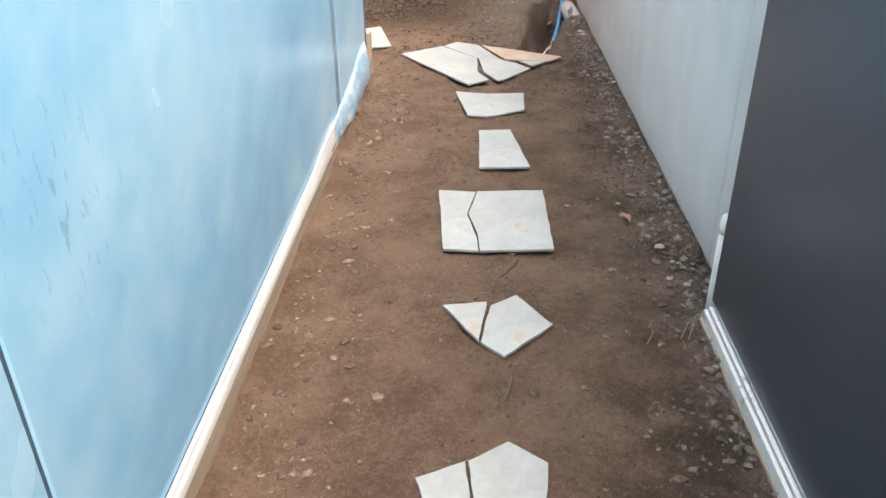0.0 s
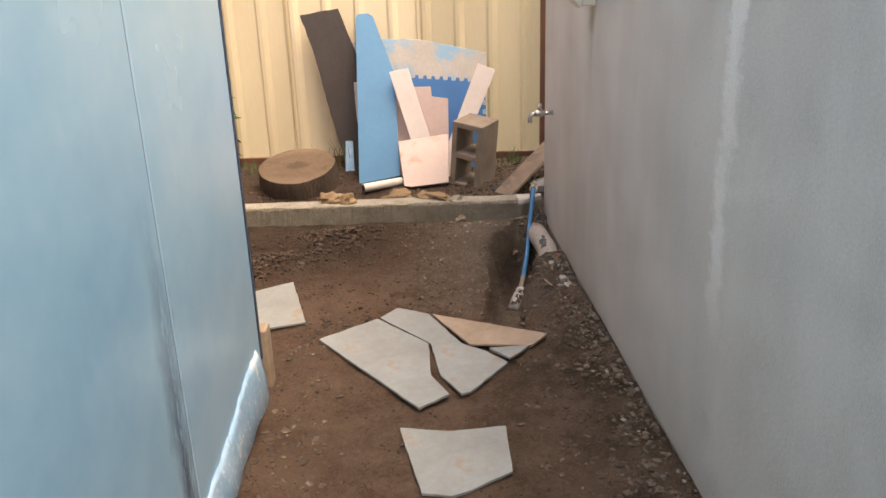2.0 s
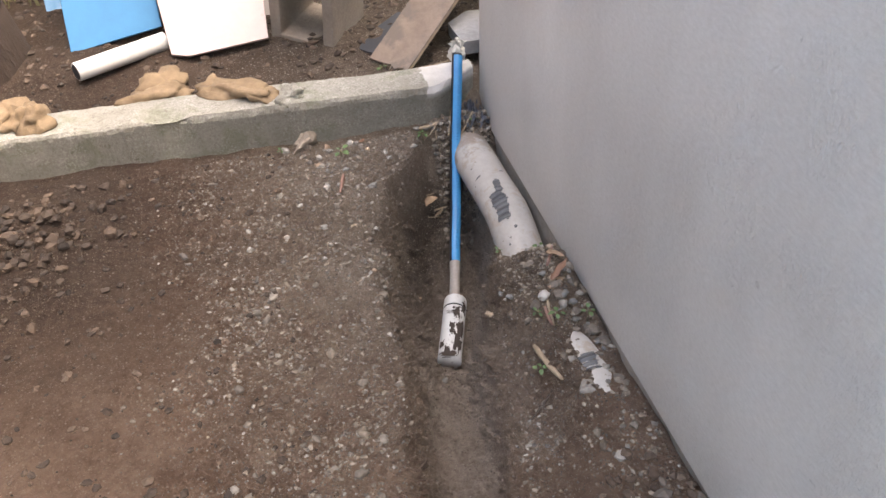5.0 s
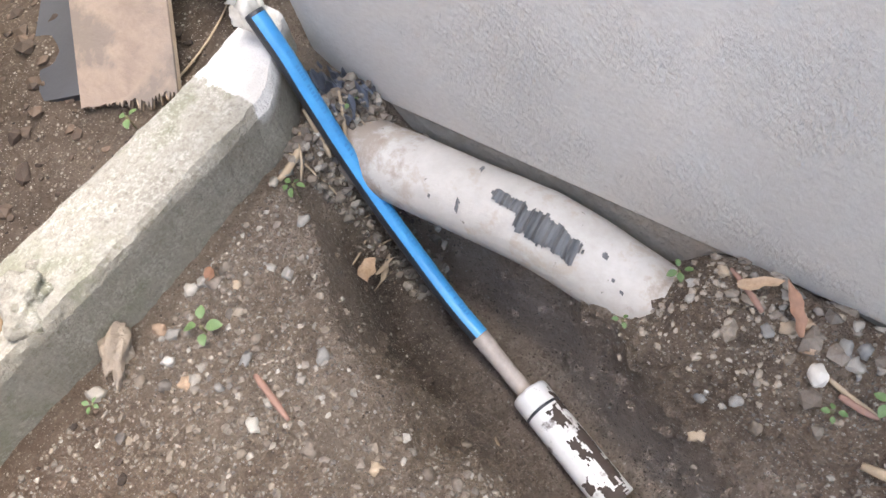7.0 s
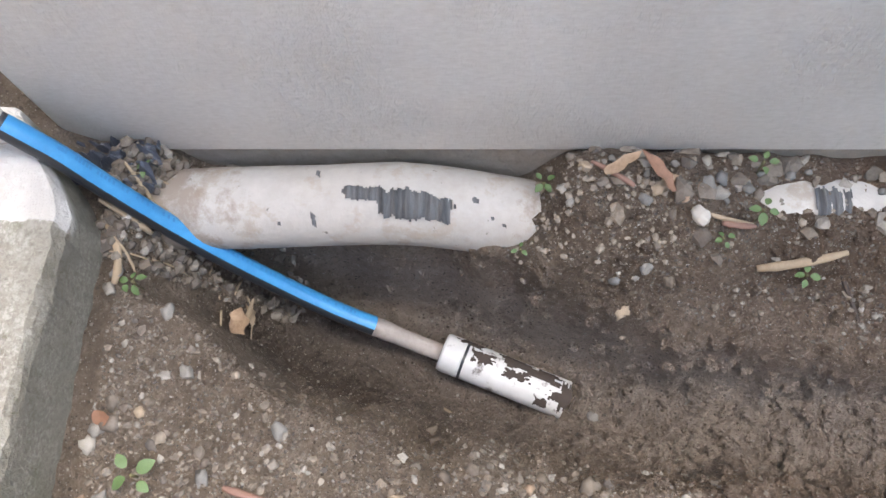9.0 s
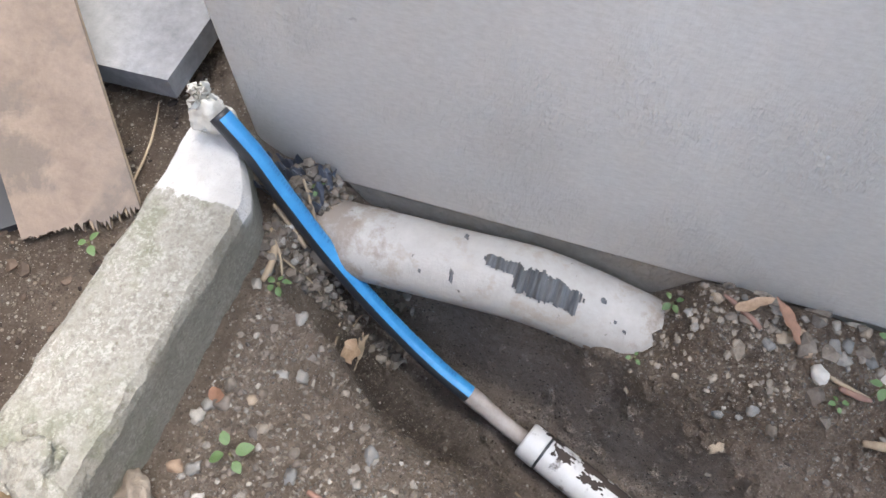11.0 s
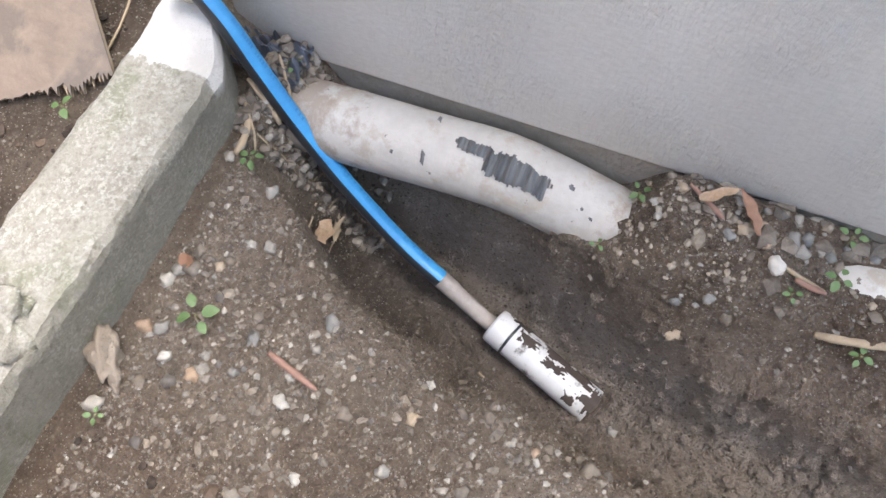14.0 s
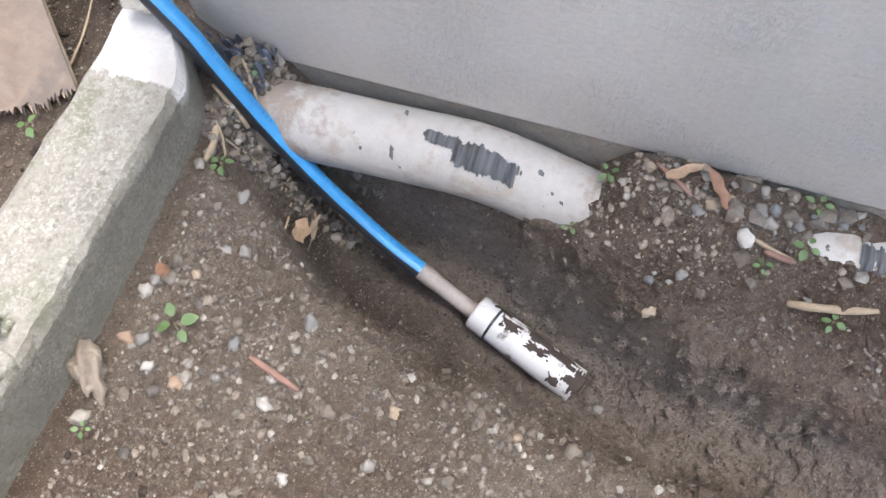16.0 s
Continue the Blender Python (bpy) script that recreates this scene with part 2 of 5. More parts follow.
def blue_material():
    m, n, l, b = mat("blue_paint", 0.35)
    tc = n.new("ShaderNodeTexCoord")
    v = tc.outputs["Object"]
    a, f = noise_tex(n, l, v, 1.1, 4), noise_tex(n, l, v, 9, 5, 0.6)
    col = ramp(n, l, calc(n, l, "ADD", calc(n, l, "MULTIPLY", a, 0.8), calc(n, l, "MULTIPLY", f, 0.2)), [(0.35, (0.13, 0.35, 0.57)), (0.52, (0.18, 0.42, 0.63)), (0.7, (0.29, 0.52, 0.69))])
    # sheen towards the far end, painted in as a paler blue
    sheen_at = n.new("ShaderNodeSeparateXYZ")
    l.new(v, sheen_at.inputs[0])
    pale = calc(n, l, "MULTIPLY_ADD", sheen_at.outputs["Y"], 0.45, calc(n, l, "MULTIPLY_ADD", noise_tex(n, l, v, 0.9, 5, 0.6), 2.4, -1.95), True)
    col = mixc(n, l, calc(n, l, "MULTIPLY", pale, 0.7), col, (0.38, 0.61, 0.79))
    sc = ramp(n, l, noise_tex(n, l, coords(n, l, (1, 2.2, 0.8)), 26, 5, 0.75), [(0.735, (0, 0, 0)), (0.77, (1, 1, 1))])
    col = mixc(n, l, calc(n, l, "MULTIPLY", sc, 0.45), col, (0.1, 0.22, 0.32))
    # grime drawn down beside one joint
    sep = n.new("ShaderNodeSeparateXYZ")
    l.new(v, sep.inputs[0])
    smear = calc(n, l, "ABSOLUTE", calc(n, l, "ADD", calc(n, l, "SUBTRACT", sep.outputs["Y"], 3.105), calc(n, l, "MULTIPLY_ADD", f, 0.1, -0.05)))
    smear = calc(n, l, "MULTIPLY", calc(n, l, "MULTIPLY_ADD", smear, -17.0, 1.1, True), calc(n, l, "MULTIPLY_ADD", sep.outputs["Z"], -1.6, 1.5, True))
    smear = calc(n, l, "MULTIPLY", smear, ramp(n, l, noise_tex(n, l, coords(n, l, (1, 3, 0.8)), 14, 5, 0.7), [(0.34, (0, 0, 0)), (0.5, (1, 1, 1))]))
    # scratches, bunched where something rubbed along the sheet
    from_y, from_z = calc(n, l, "SUBTRACT", sep.outputs["Y"], 0.98), calc(n, l, "SUBTRACT", sep.outputs["Z"], 0.72)
    away = calc(n, l, "ADD", calc(n, l, "MULTIPLY", from_y, from_y), calc(n, l, "MULTIPLY", from_z, from_z))
    nick = calc(n, l, "MULTIPLY", ramp(n, l, noise_tex(n, l, coords(n, l, (1, 3.0, 0.9)), 20, 4, 0.6), [(0.6, (0, 0, 0)), (0.64, (1, 1, 1))]), calc(n, l, "MULTIPLY_ADD", away, -22.0, 1.0, True))
    col = mixc(n, l, calc(n, l, "MULTIPLY", nick, 0.35), col, (0.07, 0.17, 0.27))
    col = mixc(n, l, calc(n, l, "MULTIPLY", smear, 0.9), col, (0.045, 0.09, 0.15))
    l.new(col, b.inputs["Base Color"])
    l.new(calc(n, l, "MULTIPLY_ADD", a, 0.15, 0.17), b.inputs["Roughness"])
    bump(n, l, b, a, 0.1, 0.02)
    return m


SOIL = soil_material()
RENDER = render_material()
BLUE = blue_material()
GRAVEL = stone_material("gravel", [(0.12, 0.096, 0.078), (0.19, 0.16, 0.133), (0.1, 0.088, 0.08), (0.23, 0.19, 0.15), (0.32, 0.3, 0.27), (0.15, 0.122, 0.096), (0.2, 0.166, 0.133), (0.14, 0.12, 0.1)])
# for the left yard and bed; the yard's shade is kept in these tones
DUG = stone_material("dark_dug_clods", [(0.037, 0.023, 0.016), (0.056, 0.037, 0.026), (0.022, 0.014, 0.01), (0.1, 0.068, 0.048)])
CLOD = stone_material("earth_clods", [(0.07, 0.046, 0.033), (0.1, 0.07, 0.05), (0.048, 0.032, 0.024), (0.16, 0.12, 0.09)])
PEBBLE = object_tones("pebble", [(0.28, 0.25, 0.215), (0.18, 0.175, 0.17), (0.25, 0.2, 0.15), (0.34, 0.32, 0.29), (0.22, 0.18, 0.145), (0.19, 0.183, 0.172)])
PALEPEBBLE = object_tones("pale_pebble", [(0.34, 0.318, 0.288), (0.28, 0.258, 0.232), (0.4, 0.38, 0.35)])
GREYPEBBLE = object_tones("grey_pebble", [(0.21, 0.2, 0.187), (0.28, 0.262, 0.24), (0.19, 0.187, 0.182)])
TANPEBBLE = object_tones("tan_pebble", [(0.36, 0.26, 0.18), (0.3, 0.21, 0.15), (0.38, 0.3, 0.22)])


def kerb_material():
    """Mossy, pitted concrete whose end was once brushed with white paint."""
    m = surface("edging_concrete", (0.37, 0.355, 0.32), (0.165, 0.153, 0.126), 9, 150, 0.9, 0.8, 0.008, spots=(0.2, 0.2, 0.155), spot_scale=9, spot_edge=0.57)
    n, l = m.node_tree.nodes, m.node_tree.links
    b = n["Principled BSDF"]
    old = b.inputs["Base Color"].links[0].from_socket
    v = coords(n, l)
    sep = n.new("ShaderNodeSeparateXYZ")
    l.new(v, sep.inputs[0])
    pits = ramp(n, l, noise_tex(n, l, v, 55, 4, 0.6), [(0.62, (1, 1, 1)), (0.72, (0.6, 0.57, 0.52))])
    old = mixc(n, l, 1.0, old, pits, "MULTIPLY")
    lichen = ramp(n, l, noise_tex(n, l, v, 210, 3, 0.7), [(0.5, (0, 0, 0)), (0.58, (1, 1, 1))])
    patchy = ramp(n, l, noise_tex(n, l, v, 16, 4, 0.6), [(0.42, (0, 0, 0)), (0.6, (1, 1, 1))])
    old = mixc(n, l, calc(n, l, "MULTIPLY", lichen, calc(n, l, "MULTIPLY_ADD", patchy, 0.4, 0.08)), old, (0.5, 0.485, 0.45))
    dark = ramp(n, l, noise_tex(n, l, v, 120, 4, 0.7), [(0.38, (1, 1, 1)), (0.46, (0, 0, 0))])
    old = mixc(n, l, calc(n, l, "MULTIPLY", dark, 0.3), old, (0.09, 0.085, 0.065))
    # faces turned to the front take a darker olive tone, broken by noise
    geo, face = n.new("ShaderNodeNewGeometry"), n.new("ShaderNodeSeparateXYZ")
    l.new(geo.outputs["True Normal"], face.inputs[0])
    olive = calc(n, l, "MULTIPLY_ADD", face.outputs["Y"], -2.2, calc(n, l, "MULTIPLY_ADD", noise_tex(n, l, v, 18, 5, 0.65), 1.2, -1.5), True)
    old = mixc(n, l, calc(n, l, "MULTIPLY", olive, 0.38), old, (0.115, 0.105, 0.075))
    edge = calc(n, l, "MULTIPLY_ADD", calc(n, l, "ADD", sep.outputs["X"], calc(n, l, "MULTIPLY", noise_tex(n, l, v, 22, 5, 0.7), 0.07)), 260.0, -261.0, True)
    edge = calc(n, l, "MULTIPLY", edge, calc(n, l, "MULTIPLY_ADD", sep.outputs["Z"], 60.0, -7.6, True))
    l.new(mixc(n, l, edge, old, mixc(n, l, patchy, (0.46, 0.448, 0.43), (0.56, 0.548, 0.535))), b.inputs["Base Color"])
    return m


KERB = kerb_material()
WHITE_PAINT = surface("chalky_white_paint", (0.52, 0.5, 0.47), (0.33, 0.3, 0.265), 5, 60, 0.7, 0.3, 0.004, spots=(0.5, 0.45, 0.38), spot_scale=14, spot_edge=0.7)
WRAP = surface("cloudy_plastic_wrap", (0.66, 0.64, 0.59), (0.46, 0.43, 0.37), 40, 120, 0.22, 0.3, 0.002)
FOOTING = surface("footing_concrete", (0.36, 0.325, 0.285), (0.21, 0.185, 0.155), 5, 60, 0.95, 0.7, 0.01)
TILE = surface("pale_tile", (0.28, 0.32, 0.335), (0.19, 0.2, 0.2), 4, 40, 0.55, 0.15, 0.002, spots=(0.27, 0.21, 0.16), spot_scale=7, spot_edge=0.63)
RUST_TILE = surface("earth_stained_tile", (0.36, 0.29, 0.235), (0.24, 0.175, 0.13), 6, 50, 0.75, 0.2, 0.002)
DOOR = surface("charcoal_door_paint", (0.05, 0.058, 0.07), (0.032, 0.038, 0.048), 1.5, 50, 0.32, 0.08, 0.002)
STEEL = surface("brushed_steel", (0.62, 0.6, 0.57), (0.5, 0.48, 0.46), 8, 90, 0.28, 0.05, 0.001, metal=1.0)
ALU = surface("worn_aluminium", (0.75, 0.75, 0.73), (0.55, 0.54, 0.5), 5, 60, 0.45, 0.1, 0.002, spots=(0.3, 0.24, 0.18), spot_scale=12, spot_edge=0.66)
FENCE = surface("cream_steel_sheet", (0.84, 0.75, 0.55), (0.74, 0.65, 0.47), 1.2, 30, 0.45, 0.05, 0.002, (2.5, 1, 0.4))
POST = surface("brown_steel_post", (0.16, 0.07, 0.045), (0.09, 0.04, 0.028), 4, 40, 0.5, 0.1, 0.002)
TIMBER = surface("weathered_timber", (0.42, 0.34, 0.26), (0.26, 0.2, 0.15), 3, 50, 0.85, 0.5, 0.005, (8, 0.6, 8))
FLASHING = surface("white_flashing", (0.7, 0.73, 0.76), (0.55, 0.6, 0.65), 5, 50, 0.35, 0.15, 0.003, spots=(0.36, 0.5, 0.6), spot_scale=9, spot_edge=0.64)
LOOSEFILM = surface("pale_blue_film", (0.38, 0.57, 0.74), (0.17, 0.38, 0.6), 6, 50, 0.25, 0.2, 0.004, spots=(0.55, 0.66, 0.74), spot_scale=7, spot_edge=0.58)
PLATE = surface("weathered_grey_timber", (0.36, 0.3, 0.24), (0.17, 0.13, 0.1), 4, 60, 0.9, 0.5, 0.004, (9, 0.7, 9))
NAVY = surface("dark_blue_edge", (0.045, 0.075, 0.13), (0.025, 0.04, 0.075), 4, 50, 0.45, 0.1, 0.002)
PLY = surface("raw_plywood", (0.24, 0.185, 0.148), (0.138, 0.104, 0.083), 14, 90, 0.75, 0.4, 0.003, (1, 1, 1), spots=(0.13, 0.105, 0.088), spot_scale=11, spot_edge=0.56)
PALEPLY = surface("split_veneer", (0.36, 0.28, 0.2), (0.22, 0.16, 0.11), 4, 60, 0.8, 0.4, 0.003, (1, 1, 1))
DARKBOARD = surface("blackened_board", (0.06, 0.052, 0.052), (0.032, 0.028, 0.029), 3, 40, 0.7, 0.3, 0.004, spots=(0.4, 0.38, 0.36), spot_scale=9, spot_edge=0.745)
SKYBOARD = surface("sky_blue_board", (0.042, 0.195, 0.37), (0.03, 0.15, 0.3), 3, 40, 0.65, 0.1, 0.002)
GREYSHEET = surface("weathered_grey_sheet", (0.5, 0.49, 0.47), (0.38, 0.37, 0.35), 4, 50, 0.8, 0.3, 0.004, spots=(0.22, 0.42, 0.6), spot_scale=3.2, spot_edge=0.53)
FOAM = surface("royal_blue_foam", (0.04, 0.185, 0.44), (0.03, 0.135, 0.34), 4, 80, 0.85, 0.4, 0.003)
PINKSTAIN = surface("damp_stained_pink_tile", (0.43, 0.355, 0.345), (0.37, 0.295, 0.28), 3, 40, 0.5, 0.1, 0.002, spots=(0.36, 0.22, 0.17), spot_scale=5, spot_edge=0.6)
PINK = surface("pale_pink_tile", (0.48, 0.395, 0.382), (0.41, 0.32, 0.302), 3, 40, 0.5, 0.1, 0.002)
OFFWHITE = surface("off_white_laminate", (0.58, 0.55, 0.545), (0.5, 0.465, 0.455), 3, 40, 0.5, 0.1, 0.002)
BLOCK = surface("cement_block", (0.31, 0.262, 0.215), (0.175, 0.14, 0.112), 6, 110, 0.95, 0.8, 0.008)
BARK = surface("brown_bark", (0.09, 0.062, 0.047), (0.032, 0.022, 0.018), 5, 30, 0.95, 1.0, 0.025, (2.5, 2.5, 0.6))
def sawn_material():
    """Weathered sawn face: radial checks and a rotted heart."""
    m = surface("grey_cut_wood", (0.13, 0.09, 0.062), (0.065, 0.044, 0.029), 3, 45, 0.85, 0.6, 0.008, spots=(0.06, 0.04, 0.026), spot_scale=5, spot_edge=0.62)
    n, l = m.node_tree.nodes, m.node_tree.links
    b = n["Principled BSDF"]
    old = b.inputs["Base Color"].links[0].from_socket
    v = coords(n, l)
    far = n.new("ShaderNodeVectorMath")
    far.operation = "LENGTH"
    flat = coords(n, l, (0.75, 1.25, 0.0))
    l.new(flat, far.inputs[0])
    heart = calc(n, l, "MULTIPLY_ADD", calc(n, l, "ADD", far.outputs["Value"], calc(n, l, "MULTIPLY", noise_tex(n, l, v, 22, 5, 0.7), 0.09)), -45.0, 5.0, True)
    col = mixc(n, l, calc(n, l, "MULTIPLY", heart, 0.75), old, (0.045, 0.03, 0.02))
    rim = calc(n, l, "MULTIPLY_ADD", far.outputs["Value"], 14.0, -2.2, True)
    l.new(mixc(n, l, calc(n, l, "MULTIPLY", rim, 0.4), col, (0.17, 0.122, 0.086)), b.inputs["Base Color"])
    return m


CUTWOOD = sawn_material()
SANDSTONE = surface("yellow_sandstone", (0.28, 0.2, 0.122), (0.14, 0.095, 0.057), 12, 60, 0.9, 0.6, 0.01)
PVC = surface("white_pvc", (0.62, 0.61, 0.59), (0.5, 0.48, 0.46), 6, 60, 0.4, 0.1, 0.002, spots=(0.4, 0.34, 0.29), spot_scale=11, spot_edge=0.68)
SCRAPED = surface("muddy_white_pvc", (0.66, 0.655, 0.65), (0.52, 0.51, 0.5), 6, 60, 0.45, 0.1, 0.002, spots=(0.13, 0.11, 0.1), spot_scale=34, spot_edge=0.63)
def drain_material():
    """Old white paint, caked with earth towards both buried ends."""
    m = surface("painted_drain_pipe", (0.45, 0.43, 0.403), (0.33, 0.308, 0.28), 7, 60, 0.7, 0.35, 0.004, spots=(0.34, 0.3, 0.255), spot_scale=20, spot_edge=0.6)
    n, l = m.node_tree.nodes, m.node_tree.links
    b = n["Principled BSDF"]
    old = b.inputs["Base Color"].links[0].from_socket
    v = coords(n, l)
    sep = n.new("ShaderNodeSeparateXYZ")
    l.new(v, sep.inputs[0])
    cake = noise_tex(n, l, v, 34, 6, 0.72)
    far = calc(n, l, "MULTIPLY_ADD", sep.outputs["Y"], 14.0, calc(n, l, "MULTIPLY_ADD", cake, 5.0, -5.2), True)
    near = calc(n, l, "MULTIPLY_ADD", sep.outputs["Y"], -14.0, calc(n, l, "MULTIPLY_ADD", cake, 5.0, -4.7), True)
    near = calc(n, l, "MULTIPLY", near, calc(n, l, "MULTIPLY_ADD", sep.outputs["Y"], 10.0, 4.6, True))
    dirt = calc(n, l, "MAXIMUM", far, near)
    fleck = ramp(n, l, noise_tex(n, l, v, 75, 4, 0.6), [(0.69, (0, 0, 0)), (0.72, (1, 1, 1))])
    col = mixc(n, l, calc(n, l, "MULTIPLY", fleck, 0.8), old, (0.1, 0.09, 0.08))
    l.new(mixc(n, l, calc(n, l, "MULTIPLY", dirt, 0.85), col, (0.24, 0.19, 0.15)), b.inputs["Base Color"])
    return m


DRAIN = drain_material()
RIBBED = surface("bare_black_plastic", (0.15, 0.153, 0.16), (0.012, 0.013, 0.015), 45, 150, 0.5, 0.5, 0.004, (0.2, 1.6, 0.2))
POLY = surface("black_poly_pipe", (0.03, 0.035, 0.042), (0.014, 0.016, 0.02), 8, 90, 0.4, 0.1, 0.002)
STRIPE = surface("blue_stripe", (0.05, 0.29, 0.56), (0.025, 0.19, 0.43), 14, 120, 0.35, 0.15, 0.002)
NAVYPRINT = surface("worn_print", (0.04, 0.22, 0.47), (0.03, 0.17, 0.38), 20, 120, 0.5, 0.1, 0.001)
BARE = surface("scraped_grey_end", (0.38, 0.335, 0.305), (0.2, 0.165, 0.145), 20, 90, 0.6, 0.3, 0.003)
LEAF = surface("green_leaf", (0.09, 0.165, 0.05), (0.045, 0.095, 0.025), 20, 120, 0.5, 0.2, 0.002)
SPROUT = surface("bright_weed_leaf", (0.1, 0.16, 0.058), (0.055, 0.1, 0.035), 30, 160, 0.55, 0.2, 0.002)
STEM = surface("brown_green_stem", (0.14, 0.13, 0.06), (0.08, 0.07, 0.035), 20, 120, 0.7, 0.2, 0.002)
DRYLEAF = surface("dry_leaf", (0.4, 0.285, 0.19), (0.2, 0.125, 0.075), 30, 120, 0.7, 0.3, 0.003)
RUSTLEAF = surface("rusty_leaf", (0.26, 0.14, 0.09), (0.15, 0.075, 0.045), 30, 120, 0.65, 0.3, 0.003)
STRAW = surface("dry_twig", (0.37, 0.29, 0.205), (0.22, 0.165, 0.11), 20, 120, 0.85, 0.3, 0.003)
REDWOOD = surface("reddish_splinter", (0.27, 0.16, 0.128), (0.17, 0.095, 0.072), 20, 120, 0.8, 0.3, 0.003)
YELLOW = surface("yellow_handle", (0.72, 0.42, 0.02), (0.6, 0.33, 0.015), 6, 60, 0.4, 0.1, 0.002)
IRON = surface("rusty_iron", (0.085, 0.064, 0.053), (0.035, 0.026, 0.022), 10, 90, 0.85, 0.4, 0.003, metal=0.1)
CREAM = surface("cream_plastic", (0.72, 0.7, 0.64), (0.6, 0.57, 0.52), 10, 60, 0.45, 0.05, 0.001)
CHARCOAL = surface("charcoal_sheet", (0.032, 0.035, 0.044), (0.018, 0.02, 0.026), 5, 60, 0.6, 0.2, 0.003)
PAVER = surface("grey_paver", (0.29, 0.29, 0.3), (0.13, 0.13, 0.138), 5, 60, 0.85, 0.4, 0.005)
RED = surface("red_plastic", (0.55, 0.03, 0.04), (0.45, 0.02, 0.03), 10, 60, 0.4, 0.05, 0.001)
BAG = surface("dark_plastic_film", (0.09, 0.1, 0.125), (0.04, 0.045, 0.06), 12, 90, 0.35, 0.3, 0.004)
PINKWALL = surface("pinkish_wall_paint", (0.27, 0.2, 0.165), (0.19, 0.14, 0.115), 2, 40, 0.8, 0.2, 0.003)
ORNAMENT = surface("grey_cast_stone", (0.36, 0.35, 0.34), (0.16, 0.155, 0.15), 12, 70, 0.9, 0.6, 0.006)
INSIDE = surface("plain_plaster", (0.6, 0.58, 0.55), (0.5, 0.48, 0.45), 2, 40, 0.9, 0.1, 0.002)


# ---------- mesh helpers ----------
def part(name, bm, material, parent=None, label="", smooth=False):
    me = bpy.data.meshes.new(name)
    bmesh.ops.recalc_face_normals(bm, faces=bm.faces[:])
    bm.to_mesh(me)
    bm.free()
    for mm in material if isinstance(material, (list, tuple)) else [material]:
        me.materials.append(mm)
    if smooth:
        for p in me.polygons:
            p.use_smooth = True
    ob = new(name, me)
    ob.parent = parent
    if label:
        ob["label"] = label
    return ob


def thing(name, at=(0, 0, 0), label="", category="", group="", kind=""):
    e = new(name)
    e.empty_display_size = 0.05
    e.location = at
    return tagged(e, label, category, group, kind)


def box(bm, lo, hi, bevel=0.0, m=None):
    r = bmesh.ops.create_cube(bm, size=1.0)
    c = [(a + b) / 2 for a, b in zip(lo, hi)]
    s = [b - a for a, b in zip(lo, hi)]
    for v in r["verts"]:
        v.co = Vector((v.co.x * s[0] + c[0], v.co.y * s[1] + c[1], v.co.z * s[2] + c[2]))
    vs = r["verts"]
    if bevel:
        es = list({e for v in vs for e in v.link_edges})
        vs = bmesh.ops.bevel(bm, geom=es, offset=bevel, segments=2, profile=0.5, affect="EDGES")["verts"]
    if m is not None:
        bmesh.ops.transform(bm, matrix=m, verts=[v for v in bm.verts if v in set(vs)] if bevel else vs)
    return bm


def boxed(lo, hi, bevel=0.0, m=None):
    return box(bmesh.new(), lo, hi, bevel, m)


def sheet(points, depth):
    """A flat outline in space, thickened along the vector depth."""
    bm = bmesh.new()
    f = bm.faces.new([bm.verts.new(p) for p in points])
    e = bmesh.ops.extrude_face_region(bm, geom=[f])["geom"]
    bmesh.ops.translate(bm, vec=depth, verts=[g for g in e if isinstance(g, bmesh.types.BMVert)])
    return bm


def ragged(points, step, amount, seed):
    """Breaks up the straight edges of an outline, as a snapped edge is."""
    rng, out = random.Random(seed), []
    for i, p in enumerate(points):
        q = points[(i + 1) % len(points)]
        d = math.dist(p, q)
        n = max(1, int(d / step))
        for k in range(n):
            t = k / n
            s = amount if k else 0
            out.append(tuple(a + (b - a) * t + rng.uniform(-s, s) for a, b in zip(p, q)))
    return out


def tube(points, radius, sides=16, cap=True, radii=None):
    bm, rings = bmesh.new(), []
    pts = [Vector(p) for p in points]
    ref = Vector((0, 0, 1))
    for i, p in enumerate(pts):
        d = (pts[min(i + 1, len(pts) - 1)] - pts[max(i - 1, 0)]).normalized()
        a = d.cross(ref if abs(d.z) < 0.95 else Vector((1, 0, 0))).normalized()
        b = a.cross(d)
        r = radii[i] if radii else radius
        rings.append([bm.verts.new(p + (a * math.cos(k * math.tau / sides) + b * math.sin(k * math.tau / sides)) * r) for k in range(sides)])
    for p, q in zip(rings, rings[1:]):
        for k in range(sides):
            bm.faces.new((p[k], p[(k + 1) % sides], q[(k + 1) % sides], q[k]))
    if cap:
        bm.faces.new(rings[0][::-1])
        bm.faces.new(rings[-1])
    return bm


def curve_points(ctrl, n=8):
    """Catmull-Rom points through the control points."""
    c = [Vector(p) for p in ctrl]
    c = [c[0] * 2 - c[1]] + c + [c[-1] * 2 - c[-2]]
    out = []
    for i in range(1, len(c) - 2):
        for k in range(n):
            t = k / n
            out.append(0.5 * (2 * c[i] + (c[i + 1] - c[i - 1]) * t + (2 * c[i - 1] - 5 * c[i] + 4 * c[i + 1] - c[i + 2]) * t * t + (3 * c[i] - c[i - 1] - 3 * c[i + 1] + c[i + 2]) * t ** 3))
    return out + [c[-2]]


